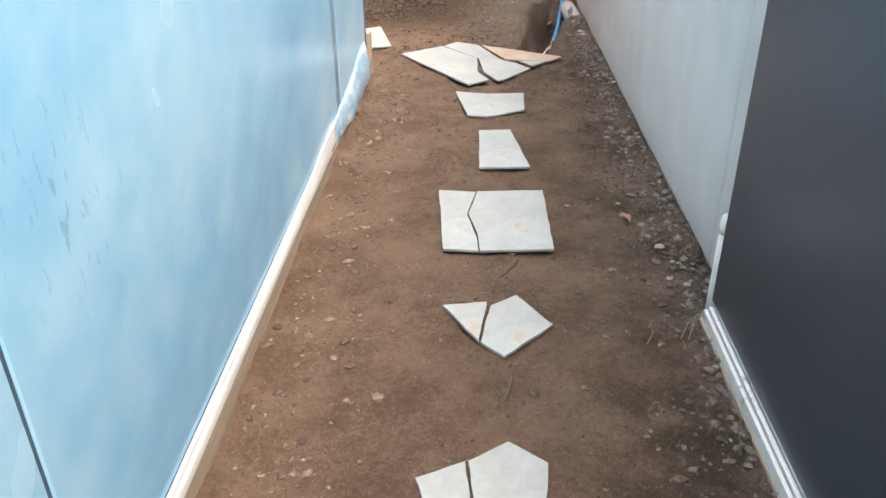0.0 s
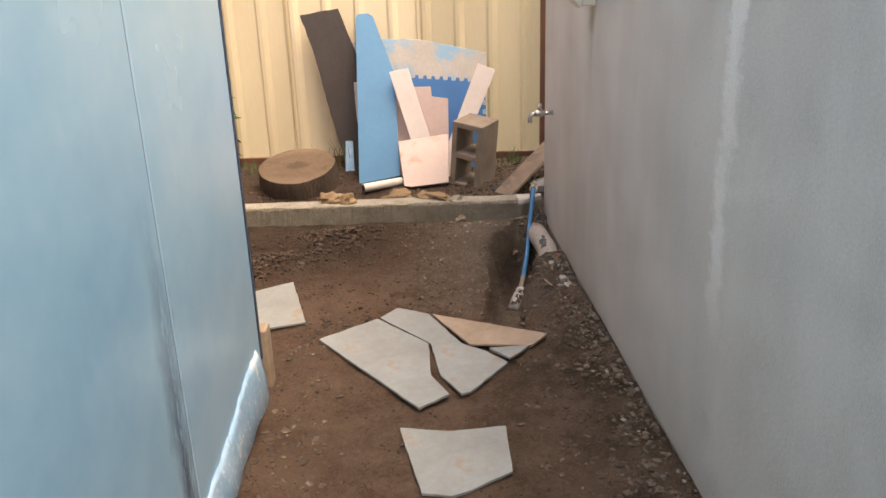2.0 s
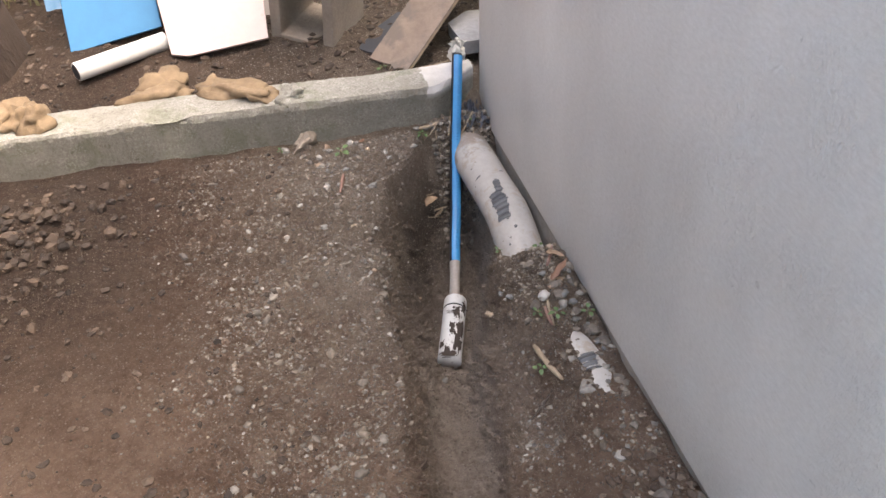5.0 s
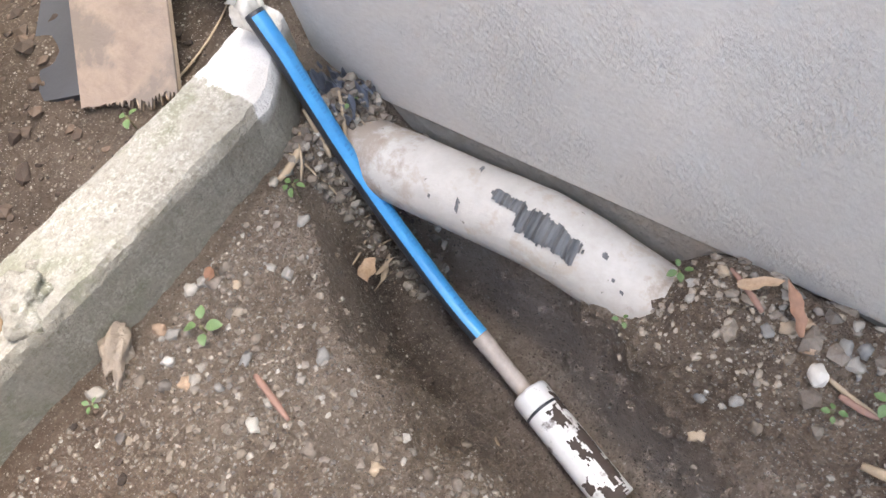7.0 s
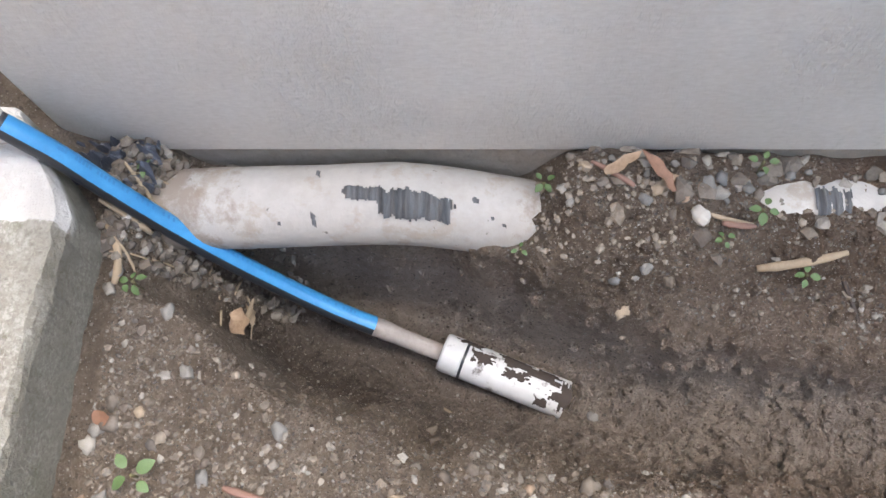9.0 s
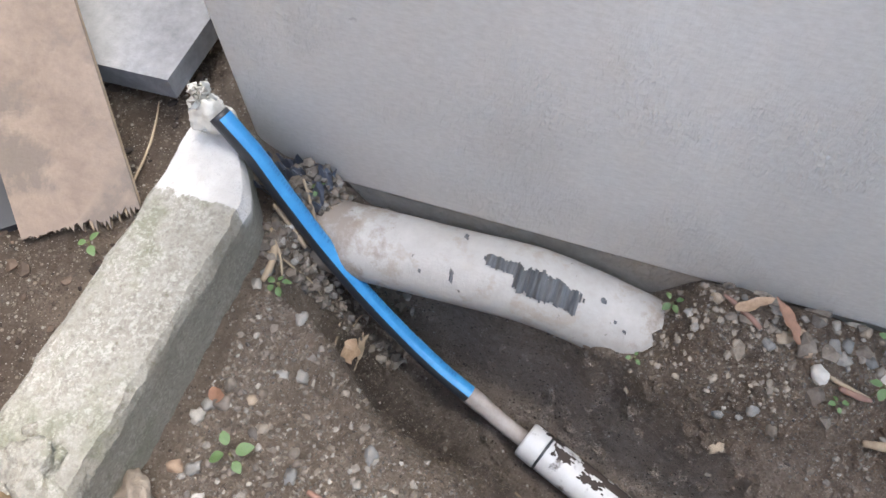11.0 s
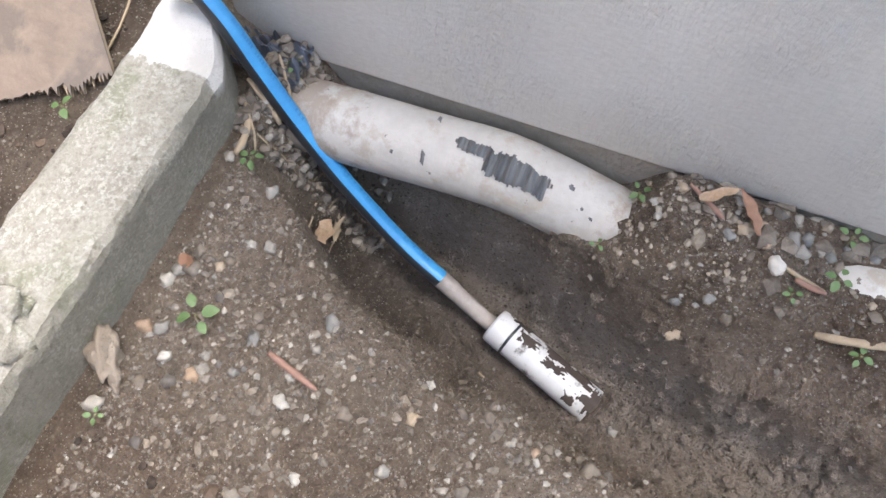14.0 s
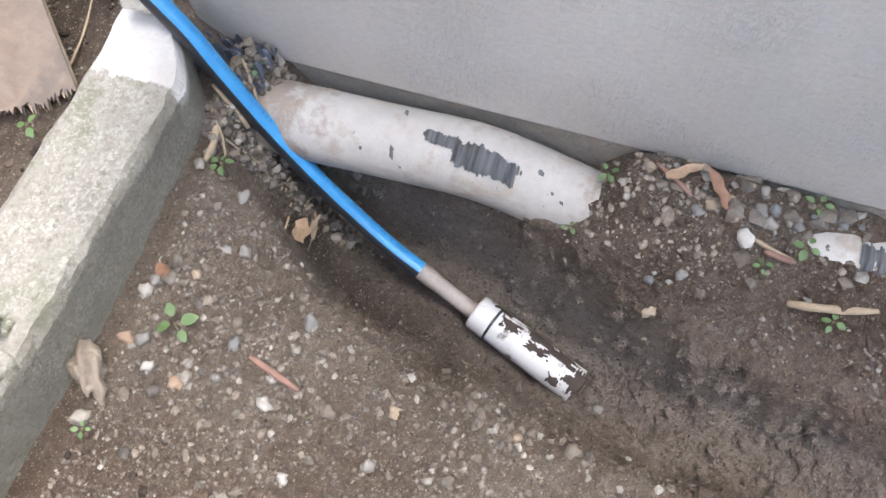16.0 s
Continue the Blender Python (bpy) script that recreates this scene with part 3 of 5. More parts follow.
def rock(size, seed, detail=3, rough=0.25):
    bm = bmesh.new()
    bmesh.ops.create_icosphere(bm, subdivisions=detail, radius=1.0)
    o = Vector((seed * 7.3, seed * 3.1, seed * 1.7))
    for v in bm.verts:
        k = 1 + rough * noise.noise(v.co * 1.3 + o) * 1.6 + rough * 0.4 * noise.noise(v.co * 4 + o)
        v.co = Vector((v.co.x * size[0] * k, v.co.y * size[1] * k, v.co.z * size[2] * k))
    return bm


# ---------- the lie of the ground ----------
def smooth(a, b, x):
    t = np.clip((x - a) / (b - a), 0, 1)
    return t * t * (3 - 2 * t)


TRENCH_Y = [4.15, 4.45, 4.75, 4.95, 5.10, 5.25, 5.40, 5.50, 5.60]
TRENCH_MID = [0.70, 0.74, 0.80, 0.84, 0.885, 0.93, 0.965, 0.985, 1.00]
TRENCH_DEEP = [0.0, 0.07, 0.15, 0.215, 0.265, 0.285, 0.285, 0.24, 0.0]
TRENCH_LEFT = [0.08, 0.085, 0.075, 0.09, 0.135, 0.16, 0.135, 0.085, 0.06]
TRENCH_RIGHT = [0.08, 0.09, 0.085, 0.07, 0.07, 0.10, 0.08, 0.07, 0.05]


def ripple(x, y, wave, seed):
    """Cheap smooth noise for whole arrays: a sum of turned sine waves."""
    rng, out = np.random.RandomState(seed), 0
    for i in range(9):
        a, p = rng.uniform(0, math.tau), rng.uniform(0, math.tau)
        k = math.tau / (wave * rng.uniform(0.5, 1.6))
        out = out + np.sin((x * math.cos(a) + y * math.sin(a)) * k + p + 1.3 * np.sin((y * math.cos(a) - x * math.sin(a)) * k * 0.7 + p * 2))
    return out / 9


def crumble(x, y, cell, seed, octaves=3):
    """Lattice noise in octaves for whole arrays, from -1 to 1: broken, crumbly relief."""
    lattice = np.random.RandomState(seed).uniform(-1, 1, (128, 128))
    out, size, total = 0, 1.0, 0.0
    for k in range(octaves):
        u, v = x / cell * 2 ** k + 17.3 * k, y / cell * 2 ** k + 5.7 * k
        i, j = np.floor(u).astype(int), np.floor(v).astype(int)
        a, b = smooth(0, 1, u - i), smooth(0, 1, v - j)
        i0, j0, i1, j1 = i % 128, j % 128, (i + 1) % 128, (j + 1) % 128
        out = out + size * ((lattice[i0, j0] * (1 - a) + lattice[i1, j0] * a) * (1 - b) + (lattice[i0, j1] * (1 - a) + lattice[i1, j1] * a) * b)
        total += size
        size *= 0.55
    return out / total


def kerb_y(x):
    return 5.615 - 0.035 * (np.minimum(x, 1.0) - 1.0)


def lie(x, y):
    """Height of the bare ground."""
    x, y = np.asarray(x, float), np.asarray(y, float)
    z = 0.055 * smooth(4.9, 5.58, y)
    z = z + 0.075 * smooth(0.03, 0.12, y - kerb_y(x)) + 0.035 * smooth(0.15, 0.45, y - kerb_y(x))
    near = smooth(6.9, 6.6, y) * smooth(-4, -3, x) * smooth(-4, -2, y)
    z = z + near * (0.016 * ripple(x, y, 0.55, 1) + 0.008 * ripple(x, y, 0.14, 2) + 0.0035 * ripple(x, y, 0.05, 3))
    # feet of the two walls: rougher, a little banked
    edge = smooth(0.16, 0.0, np.abs(x - 1.12)) + 0.25 * smooth(0.16, 0.0, np.abs(x + 0.09)) * smooth(4.1, 3.9, y)
    z = z + edge * smooth(5.06, 4.98, y) * (0.018 - 0.016 * smooth(4.3, 4.7, y) + 0.012 * ripple(x, y, 0.09, 4)) * near
    # diggings heaped beside the kerb
    for cx, cy, rx, ry, hh in ((0.02, 5.42, 0.22, 0.13, 0.045), (-0.22, 5.16, 0.18, 0.1, 0.03), (0.12, 5.3, 0.12, 0.08, 0.02), (0.68, 5.22, 0.1, 0.3, 0.018)):
        g = np.exp(-(((x - cx) / rx) ** 2 + ((y - cy) / ry) ** 2) * 1.6)
        z = z + hh * g * (1 + 0.45 * ripple(x, y, 0.07, 5))
    # the trench, steep on the wall's side
    mid, deep = np.interp(y, TRENCH_Y, TRENCH_MID), np.interp(y, TRENCH_Y, TRENCH_DEEP)
    wl, wr = np.interp(y, TRENCH_Y, TRENCH_LEFT), np.interp(y, TRENCH_Y, TRENCH_RIGHT)
    u = (x - mid + 0.014 * ripple(x, y, 0.12, 6) + 0.012 * crumble(x, y, 0.05, 31)) / np.where(x < mid, wl, wr)
    foot = np.interp(y, [4.5, 5.05, 5.3, 5.46], [0.1, 0.12, 0.3, 0.62])
    cut = np.where(x < mid, smooth(1.12, foot, -u), np.exp(-np.abs(u) ** 8 * 0.8))
    z = z - deep * cut * (1 + 0.06 * ripple(x, y, 0.06, 7))
    # the bank falls from the wall towards the trench
    z = z - 0.07 * smooth(1.05, 0.93, x) * smooth(mid, mid + 0.06, x) * smooth(4.3, 4.85, y) * smooth(5.3, 5.16, y) * (1 - cut)
    z = z - 0.075 * smooth(0.99, 1.05, x) * smooth(5.08, 5.16, y) * smooth(5.6, 5.54, y)
    rough = smooth(0.0, 0.12, deep) * smooth(-1.6, -0.9, u) * smooth(1.13, 1.07, x)
    z = z + rough * (0.009 * crumble(x, y, 0.045, 32, 4) - 0.012 * np.maximum(0, 0.25 - np.abs(crumble(x, y, 0.08, 33, 2))) * smooth(0.2, 0.9, cut + 0.4))
    z = z + near * 0.0035 * crumble(x, y, 0.025, 34, 3)
    # the drain along the wall lies half bare here and there
    strip = smooth(0.09, 0.05, np.abs(x - 1.05))
    z = z + strip * (0.036 * smooth(5.21, 5.05, y) * smooth(4.84, 4.92, y) + 0.012 * smooth(4.9, 4.84, y) * smooth(4.6, 4.74, y) + 0.014 * smooth(4.76, 4.66, y) * smooth(3.8, 4.4, y))
    return z


def lie1(x, y):
    return float(lie(x, y))


def steps(*spans):
    out = []
    for a, b, d in spans:
        out += list(np.arange(a, b - d * 0.3, d))
    return np.array(out)


gx = np.r_[[-400, -80, -20, -8, -5], steps((-3.5, -0.6, 0.05), (-0.6, 0.3, 0.02), (0.3, 0.66, 0.009), (0.66, 1.12, 0.0045), (1.12, 1.2, 0.02)), [1.2, 1.5, 3, 8, 20, 80, 400]]
gy = np.r_[[-400, -80, -20, -8], steps((-4, 0.6, 0.08), (0.6, 4.2, 0.02), (4.2, 4.76, 0.009), (4.76, 5.6, 0.0045), (5.6, 5.85, 0.009), (5.85, 7.0, 0.03)), [7, 8, 12, 30, 100, 400]]
X, Y = np.meshgrid(gx, gy, indexing="ij")
Z = lie(X, Y)
nx, ny = X.shape
ids = np.arange(nx * ny).reshape(nx, ny)
quads = np.stack([ids[:-1, :-1], ids[1:, :-1], ids[1:, 1:], ids[:-1, 1:]], -1).reshape(-1, 4)
me = bpy.data.meshes.new("ground")
me.from_pydata(np.stack([X, Y, Z], -1).reshape(-1, 3).tolist(), [], quads.tolist())
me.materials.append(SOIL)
me.polygons.foreach_set("use_smooth", [True] * len(me.polygons))
ground = tagged(new("ground", me), "bare trodden brown earth with a dug trench", "ground", kind="structure")

# ---------- grey rendered house wall ----------
WX, WEND = 1.12, 5.69
wall_east = tagged(part("wall_east", boxed((WX, 1.74, 0.03), (WX + 0.2, WEND, 2.5), 0.006), RENDER), "grey rendered outside wall with rain streaks", "wall", kind="structure")
part("wall_section", boxed((WX, -4.0, 0.03), (WX + 0.2, 0.98, 2.5)), RENDER, wall_east)
part("wall_section", boxed((WX, 0.98, 2.06), (WX + 0.2, 1.74, 2.5)), RENDER, wall_east)
part("footing", boxed((WX + 0.006, -4.0, -0.5), (WX + 0.19, WEND - 0.01, 0.03), 0.004), FOOTING, wall_east, "dark rough concrete footing")
wall_north = tagged(part("wall_north", boxed((WX + 0.2, WEND - 0.2, 0.03), (5.0, WEND, 2.5)), RENDER), "grey rendered end wall of the house", "wall", kind="structure")
tagged(part("roof", boxed((WX - 0.0, -4.0, 2.5), (5.0, WEND, 2.6)), INSIDE), "plain flat roof over the house", "roof", kind="structure")
tagged(part("wall_inside", boxed((2.6, -4.0, 0.0), (2.8, WEND - 0.2, 2.5)), INSIDE), "plain inner wall behind the door", "wall", kind="structure")

# ---------- blue shed wall ----------
BX = -0.105
shed = tagged(part("wall_west", boxed((BX - 0.012, 3.162, 0.105), (BX, 3.955, 2.35), 0.003), BLUE), "pale blue painted sheet wall of a shed", "wall", kind="structure")
part("cladding_sheet", boxed((BX - 0.014, 0.775, 0.105), (BX - 0.002, 3.158, 2.35), 0.003), BLUE, shed)
part("cladding_sheet", boxed((BX - 0.016, -4.0, 0.105), (BX - 0.004, 0.767, 2.35), 0.003), BLUE, shed)
part("edge_trim", boxed((BX - 0.05, 3.957, 0.12), (BX + 0.004, 3.975, 2.35), 0.003), NAVY, shed, "dark blue edge trim")
part("back_lining", boxed((BX - 0.1, -4.0, 0.1), (BX - 0.02, 3.95, 2.35)), INSIDE, shed)
part("side_wall", boxed((-2.6, 3.85, 0.0), (BX - 0.1, 3.95, 2.35)), INSIDE, shed)
part("joint_strip", boxed((BX - 0.006, 3.157, 0.12), (BX - 0.003, 3.165, 2.35)), NAVY, shed, "dark open joint between sheets")
part("joint_strip", boxed((BX - 0.01, 0.767, 0.16), (BX - 0.006, 0.775, 2.35)), NAVY, shed)
tagged(part("shed_roof", boxed((-2.6, -4.0, 2.35), (BX, 3.95, 2.42)), INSIDE), "plain flat shed roof", "roof", kind="structure")
plate = tagged(part("bottom_plate", boxed((-0.2, -4.0, -0.05), (-0.0965, 3.85, 0.056), 0.004), PLATE), "weathered timber bottom plate under the blue wall", "trim", kind="structure")


def flashing(name, ys, material, label):
    """Strip along the foot of the blue sheets; past two metres it is torn, and its last stretch hangs loose."""
    bm, rows = bmesh.new(), []
    rng = random.Random(4)
    for y in ys:
        torn = max(0.0, min(1.0, (y - 2.1) / 1.2))
        loose = float(smooth(2.95, 3.35, y))
        top = 0.112 + torn * (0.03 + 0.03 * noise.noise((y * 2.3, 2, 1)) + rng.uniform(-0.007, 0.007)) + 0.05 * max(0.0, min(1.0, (y - 3.3) / 0.5))
        out = 0.003 + torn * (0.004 + 0.007 * noise.noise((y * 4, 5, 1))) + loose * (0.012 + 0.006 * noise.noise((y * 6, 1, 3)))
        low = 0.055 - torn * 0.02 * (1 + noise.noise((y * 5, 9, 1))) - loose * (0.02 + 0.012 * noise.noise((y * 9, 4, 2)))
        crease = 0.006 * loose * noise.noise((y * 11, 2, 7))
        rows.append([bm.verts.new(p) for p in ((BX + 0.003, y, top), (BX + out * 0.55 + crease, y, top - 0.025), (BX + out * 1.1 - crease, y, (top + low) / 2), (BX + out + 0.005, y, low), (BX + out + 0.004, y, low - 0.003), (BX + out * 0.9, y, (top + low) / 2 - 0.002), (BX + 0.001, y, top - 0.006))])
    for a, b in zip(rows, rows[1:]):
        for k in range(7):
            bm.faces.new((a[k], a[(k + 1) % 7], b[(k + 1) % 7], b[k]))
    bm.faces.new(rows[0])
    bm.faces.new(rows[-1][::-1])
    return tagged(part(name, bm, material, smooth=True), label, "trim", kind="structure")


flashing("flashing", [-4 + 0.1 * i for i in range(60)] + [2.0 + 0.035 * i for i in range(28)], FLASHING, "torn white flashing strip along the wall's foot")
flashing("loose_flashing", [2.95 + 0.02 * i for i in range(48)], LOOSEFILM, "loose creased pale blue film along the wall's foot")
stub = tagged(part("post_stub", boxed((-0.135, 3.985, -0.1), (-0.085, 4.06, 0.21), 0.006), TIMBER), "short weathered timber post at the shed corner", "post")

# plain walls that close the yard off where nothing is seen
tagged(part("wall_back", boxed((-2.6, -4.2, 0), (WX + 0.2, -4.0, 1.8)), INSIDE), "plain wall closing the passage", "wall", kind="structure")


def lathe_upright(profile, sides=24):
    """A turned upright shape, fluted and worn: pairs of height and radius."""
    bm, rings = bmesh.new(), []
    for z, r in profile:
        rings.append([bm.verts.new((r * (1 + 0.09 * noise.noise((k * 0.9, z * 40, 2))) * math.cos(k * math.tau / sides), r * (1 + 0.09 * noise.noise((k * 0.9, z * 40, 5))) * math.sin(k * math.tau / sides), z)) for k in range(sides)])
    for a, b in zip(rings, rings[1:]):
        for k in range(sides):
            bm.faces.new((a[k], a[(k + 1) % sides], b[(k + 1) % sides], b[k]))
    bm.faces.new(rings[0][::-1])
    bm.faces.new(rings[-1])
    return bm


# ---------- sheet steel fence ----------
FENCE_Y, FENCE_TILT = 6.70, math.atan(-0.07)


def fence_sheet():
    prof = [(0.0, 0.0)]
    for k in range(4):
        x = 0.2055 * k
        prof += [(x + 0.011, 0.0), (x + 0.025, -0.011), (x + 0.047, -0.012), (x + 0.08, 0.0), (x + 0.189, 0.0)]
    prof += [(0.807, 0.0), (0.814, -0.012), (0.827, -0.012)]
    bm, lo, hi = bmesh.new(), [], []
    for x, y in prof:
        lo.append(bm.verts.new((x, y, 0)))
        hi.append(bm.verts.new((x, y, 1.82)))
    for i in range(len(prof) - 1):
        bm.faces.new((lo[i], lo[i + 1], hi[i + 1], hi[i]))
    r = bmesh.ops.solidify(bm, geom=bm.faces[:], thickness=0.003)
    return bm


fence = tagged(part("fence_north", boxed((-5.75, -0.02, -0.02), (2.96, 0.035, 0.035), 0.003), POST), "cream ribbed sheet steel fence on a brown rail", "fence", kind="structure")
fence.matrix_world = pose(-0.326, FENCE_Y + 0.046, 0.165, 0, 0, math.degrees(FENCE_TILT))
first = part("fence_sheet", fence_sheet(), FENCE, fence)
first.location = (0, 0.0, 0.036)
for i in range(-7, 4):
    if i:
        c = new("fence_sheet", first.data)
        c.parent, c.location = fence, (0.822 * i, 0.0, 0.036)
part("top_rail", boxed((-5.75, -0.03, 1.84), (2.96, 0.035, 1.89), 0.004), POST, fence)
for x in (1.572, -3.55, -6.0):
    part("post", boxed((x, -0.09, -0.5), (x + 0.055, -0.035, 1.92), 0.004), POST, fence)
tagged(part("wall_west_yard", boxed((-1.26, 4.4, -0.1), (-1.2, 6.78, 2.1), 0.004), PINKWALL), "plain pinkish tan wall at the yard's end", "wall", kind="structure")
ledge = thing("wall_ledge", (-1.2, 6.35, 1.062), "narrow brown timber shelf on the wall", "shelf")
part("board", boxed((0.0, -0.3, 0.0), (0.13, 0.36, 0.022), 0.003), POST, ledge)
part("bracket", boxed((0.0, 0.1, -0.09), (0.025, 0.125, 0.0), 0.003), POST, ledge)
ornament = part("garden_ornament", lathe_upright([(0.0, 0.05), (0.02, 0.052), (0.026, 0.04), (0.05, 0.034), (0.09, 0.04), (0.14, 0.046), (0.18, 0.036), (0.2, 0.042), (0.24, 0.058), (0.29, 0.066), (0.34, 0.05), (0.37, 0.02)]), ORNAMENT, smooth=True)
ornament.location = (-1.115, 6.5, 1.084)
tagged(ornament, "weathered grey cast garden ornament on a shelf", "ornament")


# ---------- concrete edging ----------
def edging():
    bm, rows = bmesh.new(), []
    n = 260
    for i in range(n + 1):
        x = -0.95 + 2.055 * i / n
        y0 = float(kerb_y(x))
        w = lambda k: 0.003 * noise.noise((x * 5, k * 3.3, 0.5)) + 0.0022 * noise.noise((x * 19, k, 2.5)) + 0.0022 * noise.noise((x * 60, k * 2, 4.5))
        sink = 0.006 * noise.noise((x * 1.3, 7, 3))
        prof = [(0.012, -0.12), (0.004, 0.05), (0.0, 0.142), (0.0015, 0.152), (0.007, 0.158), (0.06, 0.161), (0.11, 0.159), (0.117, 0.153), (0.119, 0.12), (0.122, -0.12)]
        chip = 0.03 * max(0.0, noise.noise((x * 7, 1, 8)) - 0.25)
        rows.append([bm.verts.new((x + 0.004 * noise.noise((k, x * 9, 1)), y0 + (a if x < 0.99 else a + (0.119 - a) * min(1, (x - 0.99) / 0.13) * 0.75) + w(k) + (chip if k in (2, 3) else 0) + (0.0035 * noise.noise((x * 26, 3, 6)) + 0.003 * noise.noise((x * 70, 8, 2)) if 1 < k < 5 else 0), b + sink + w(k + 20) * 0.6 - (chip if k in (3, 4) else 0))) for k, (a, b) in enumerate(prof)])
    for a, b in zip(rows, rows[1:]):
        for k in range(len(a) - 1):
            bm.faces.new((a[k], a[k + 1], b[k + 1], b[k]))
    bm.faces.new(rows[0])
    bm.faces.new(rows[-1][::-1])
    e = thing("concrete_edging", (0, 0, 0), "rough mossy concrete garden edging with a white painted end", "edging")
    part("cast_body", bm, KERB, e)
    lump = rock((0.042, 0.036, 0.02), 6.1, 4, 0.5)
    for v in lump.verts:
        v.co.z -= 0.012 * max(0.0, 0.12 - abs(noise.noise(v.co * 26))) / 0.12
    lump = part("mortar_lump", lump, KERB, e, "cracked lump of old mortar", True)
    lump.matrix_local = pose(0.648, 5.682, 0.158, 0, 0, 25)
    return e


edging()


# ---------- broken tiles laid as stepping stones ----------
def fragment(outline, z0, seed, material=TILE, label="", tilt=(0, 0), thick=0.009, group="stepping tiles"):
    pts = ragged(outline, 0.03, 0.0018, seed)
    cx, cy = sum(p[0] for p in pts) / len(pts), sum(p[1] for p in pts) / len(pts)
    base = max(lie1(x, y) for x, y in outline + [(cx, cy)]) * 0.5 + lie1(cx, cy) * 0.5 + z0
    bm = sheet([(x - cx, y - cy, tilt[0] * (x - cx) + tilt[1] * (y - cy)) for x, y in pts], (0, 0, thick))
    bmesh.ops.bevel(bm, geom=bm.edges[:], offset=0.0008, segments=1, affect="EDGES")
    ob = part("tile_fragment", bm, material)
    ob.location = (cx, cy, base)
    return tagged(ob, label or "broken pale grey tile lying flat on the earth", "tile", group)


fragment([(.33, 1.20), (.43, 1.25), (.452, 1.03), (.40, 1.0)], 0.004, 1)
fragment([(.436, 1.25), (.52, 1.31), (.60, 1.25), (.575, 1.03), (.458, 1.03)], 0.004, 2)
fragment([(.36, 1.83), (.48, 1.85), (.468, 1.76), (.457, 1.67)], 0.004, 3)
fragment([(.49, 1.835), (.56, 1.89), (.65, 1.75), (.52, 1.61), (.463, 1.667), (.476, 1.76)], 0.004, 4)
fragment([(.32, 2.56), (.447, 2.55), (.421, 2.37), (.45, 2.23), (.458, 2.13), (.35, 2.14)], 0.004, 5, label="cracked pale grey square tile piece on earth")
fragment([(.451, 2.545), (.68, 2.56), (.685, 2.14), (.462, 2.125), (.454, 2.235), (.425, 2.37)], 0.004, 6, label="cracked pale grey square tile piece on earth")
fragment([(.46, 3.16), (.59, 3.17), (.65, 2.78), (.46, 2.77)], 0.004, 7)
fragment([(.35, 3.66), (.5, 3.625), (.67, 3.64), (.66, 3.41), (.54, 3.335), (.49, 3.315), (.41, 3.335)], 0.004, 8)
fragment([(.04, 4.31), (.255, 4.475), (.452, 4.23), (.455, 3.98), (.51, 3.85), (.41, 3.77)], 0.008, 9, label="large broken pale tile piece lying on earth")
fragment([(.264, 4.495), (.335, 4.585), (.46, 4.51), (.575, 4.225), (.66, 4.15), (.726, 4.06), (.58, 3.865), (.55, 3.855), (.487, 3.985), (.46, 4.237)], 0.008, 10, label="large broken pale tile piece lying on earth")
fragment([(.475, 4.49), (.9, 4.26), (.825, 4.168), (.6, 4.205)], 0.022, 11, RUST_TILE, "broken tile piece smeared with brown earth")
fragment([(.67, 4.15), (.815, 4.158), (.775, 4.105), (.735, 4.065)], 0.014, 12)
fragment([(-.5, 4.69), (-.26, 4.86), (-.14, 4.93), (-.03, 4.48), (-.2, 4.43), (-.52, 4.48)], 0.006, 13, label="pale broken tile beside the shed corner")

# ---------- door, threshold and pipe stub in the house wall ----------
door = thing("door_1", (1.08, 1.4, 0.05), "dark charcoal flush door with a steel knob", "door", kind="structure")
part("door_leaf", boxed((-0.022, -0.48, 0.02), (0.018, 0.39, 2.04), 0.004), DOOR, door)


def lathe(profile, sides=28):
    """A turned shape along -x: pairs of distance and radius."""
    bm, rings = bmesh.new(), []
    for d, r in profile:
        rings.append([bm.verts.new((-d, r * math.cos(k * math.tau / sides), r * math.sin(k * math.tau / sides))) for k in range(sides)])
    for a, b in zip(rings, rings[1:]):
        for k in range(sides):
            bm.faces.new((a[k], a[(k + 1) % sides], b[(k + 1) % sides], b[k]))
    bm.faces.new(rings[0][::-1])
    bm.faces.new(rings[-1])
    return bm


knob = part("knob", lathe([(0.005, 0.012), (0.02, 0.012), (0.026, 0.017), (0.034, 0.025), (0.045, 0.0285), (0.056, 0.0275), (0.066, 0.022), (0.07, 0.015), (0.07, 0.012)]), STEEL, door, "round steel door knob", True)
knob.location = (-0.022, 0.275, 0.96)
rose = part("rose", lathe([(0.0, 0.034), (0.003, 0.034), (0.008, 0.028), (0.011, 0.016)]), STEEL, door, "steel rose", True)
rose.location = (-0.0222, 0.275, 0.96)
key = part("key_turn", boxed((-0.082, -0.011, -0.007), (-0.07, 0.011, 0.007), 0.002), STEEL, door, "flat thumb turn")
key.location = (-0.022, 0.275, 0.96)
sill = thing("door_sill", (1.06, 1.35, 0.0), "worn aluminium door threshold with grooves on timber", "threshold")
for k, (a, b, h) in enumerate(((-0.022, -0.012, 0.05), (-0.009, 0.001, 0.056), (0.004, 0.014, 0.062))):
    part("sill_rail", boxed((a, -0.5, 0.02), (b, 0.43, h), 0.002), ALU, sill)
part("sill_base", boxed((-0.026, -0.5, -0.06), (0.06, 0.435, 0.02), 0.003), TIMBER, sill, "weathered timber sill base")
stubp = thing("pipe_stub", (1.088, 1.835, 0.0), "short pale upright pipe with a rounded cap", "pipe")
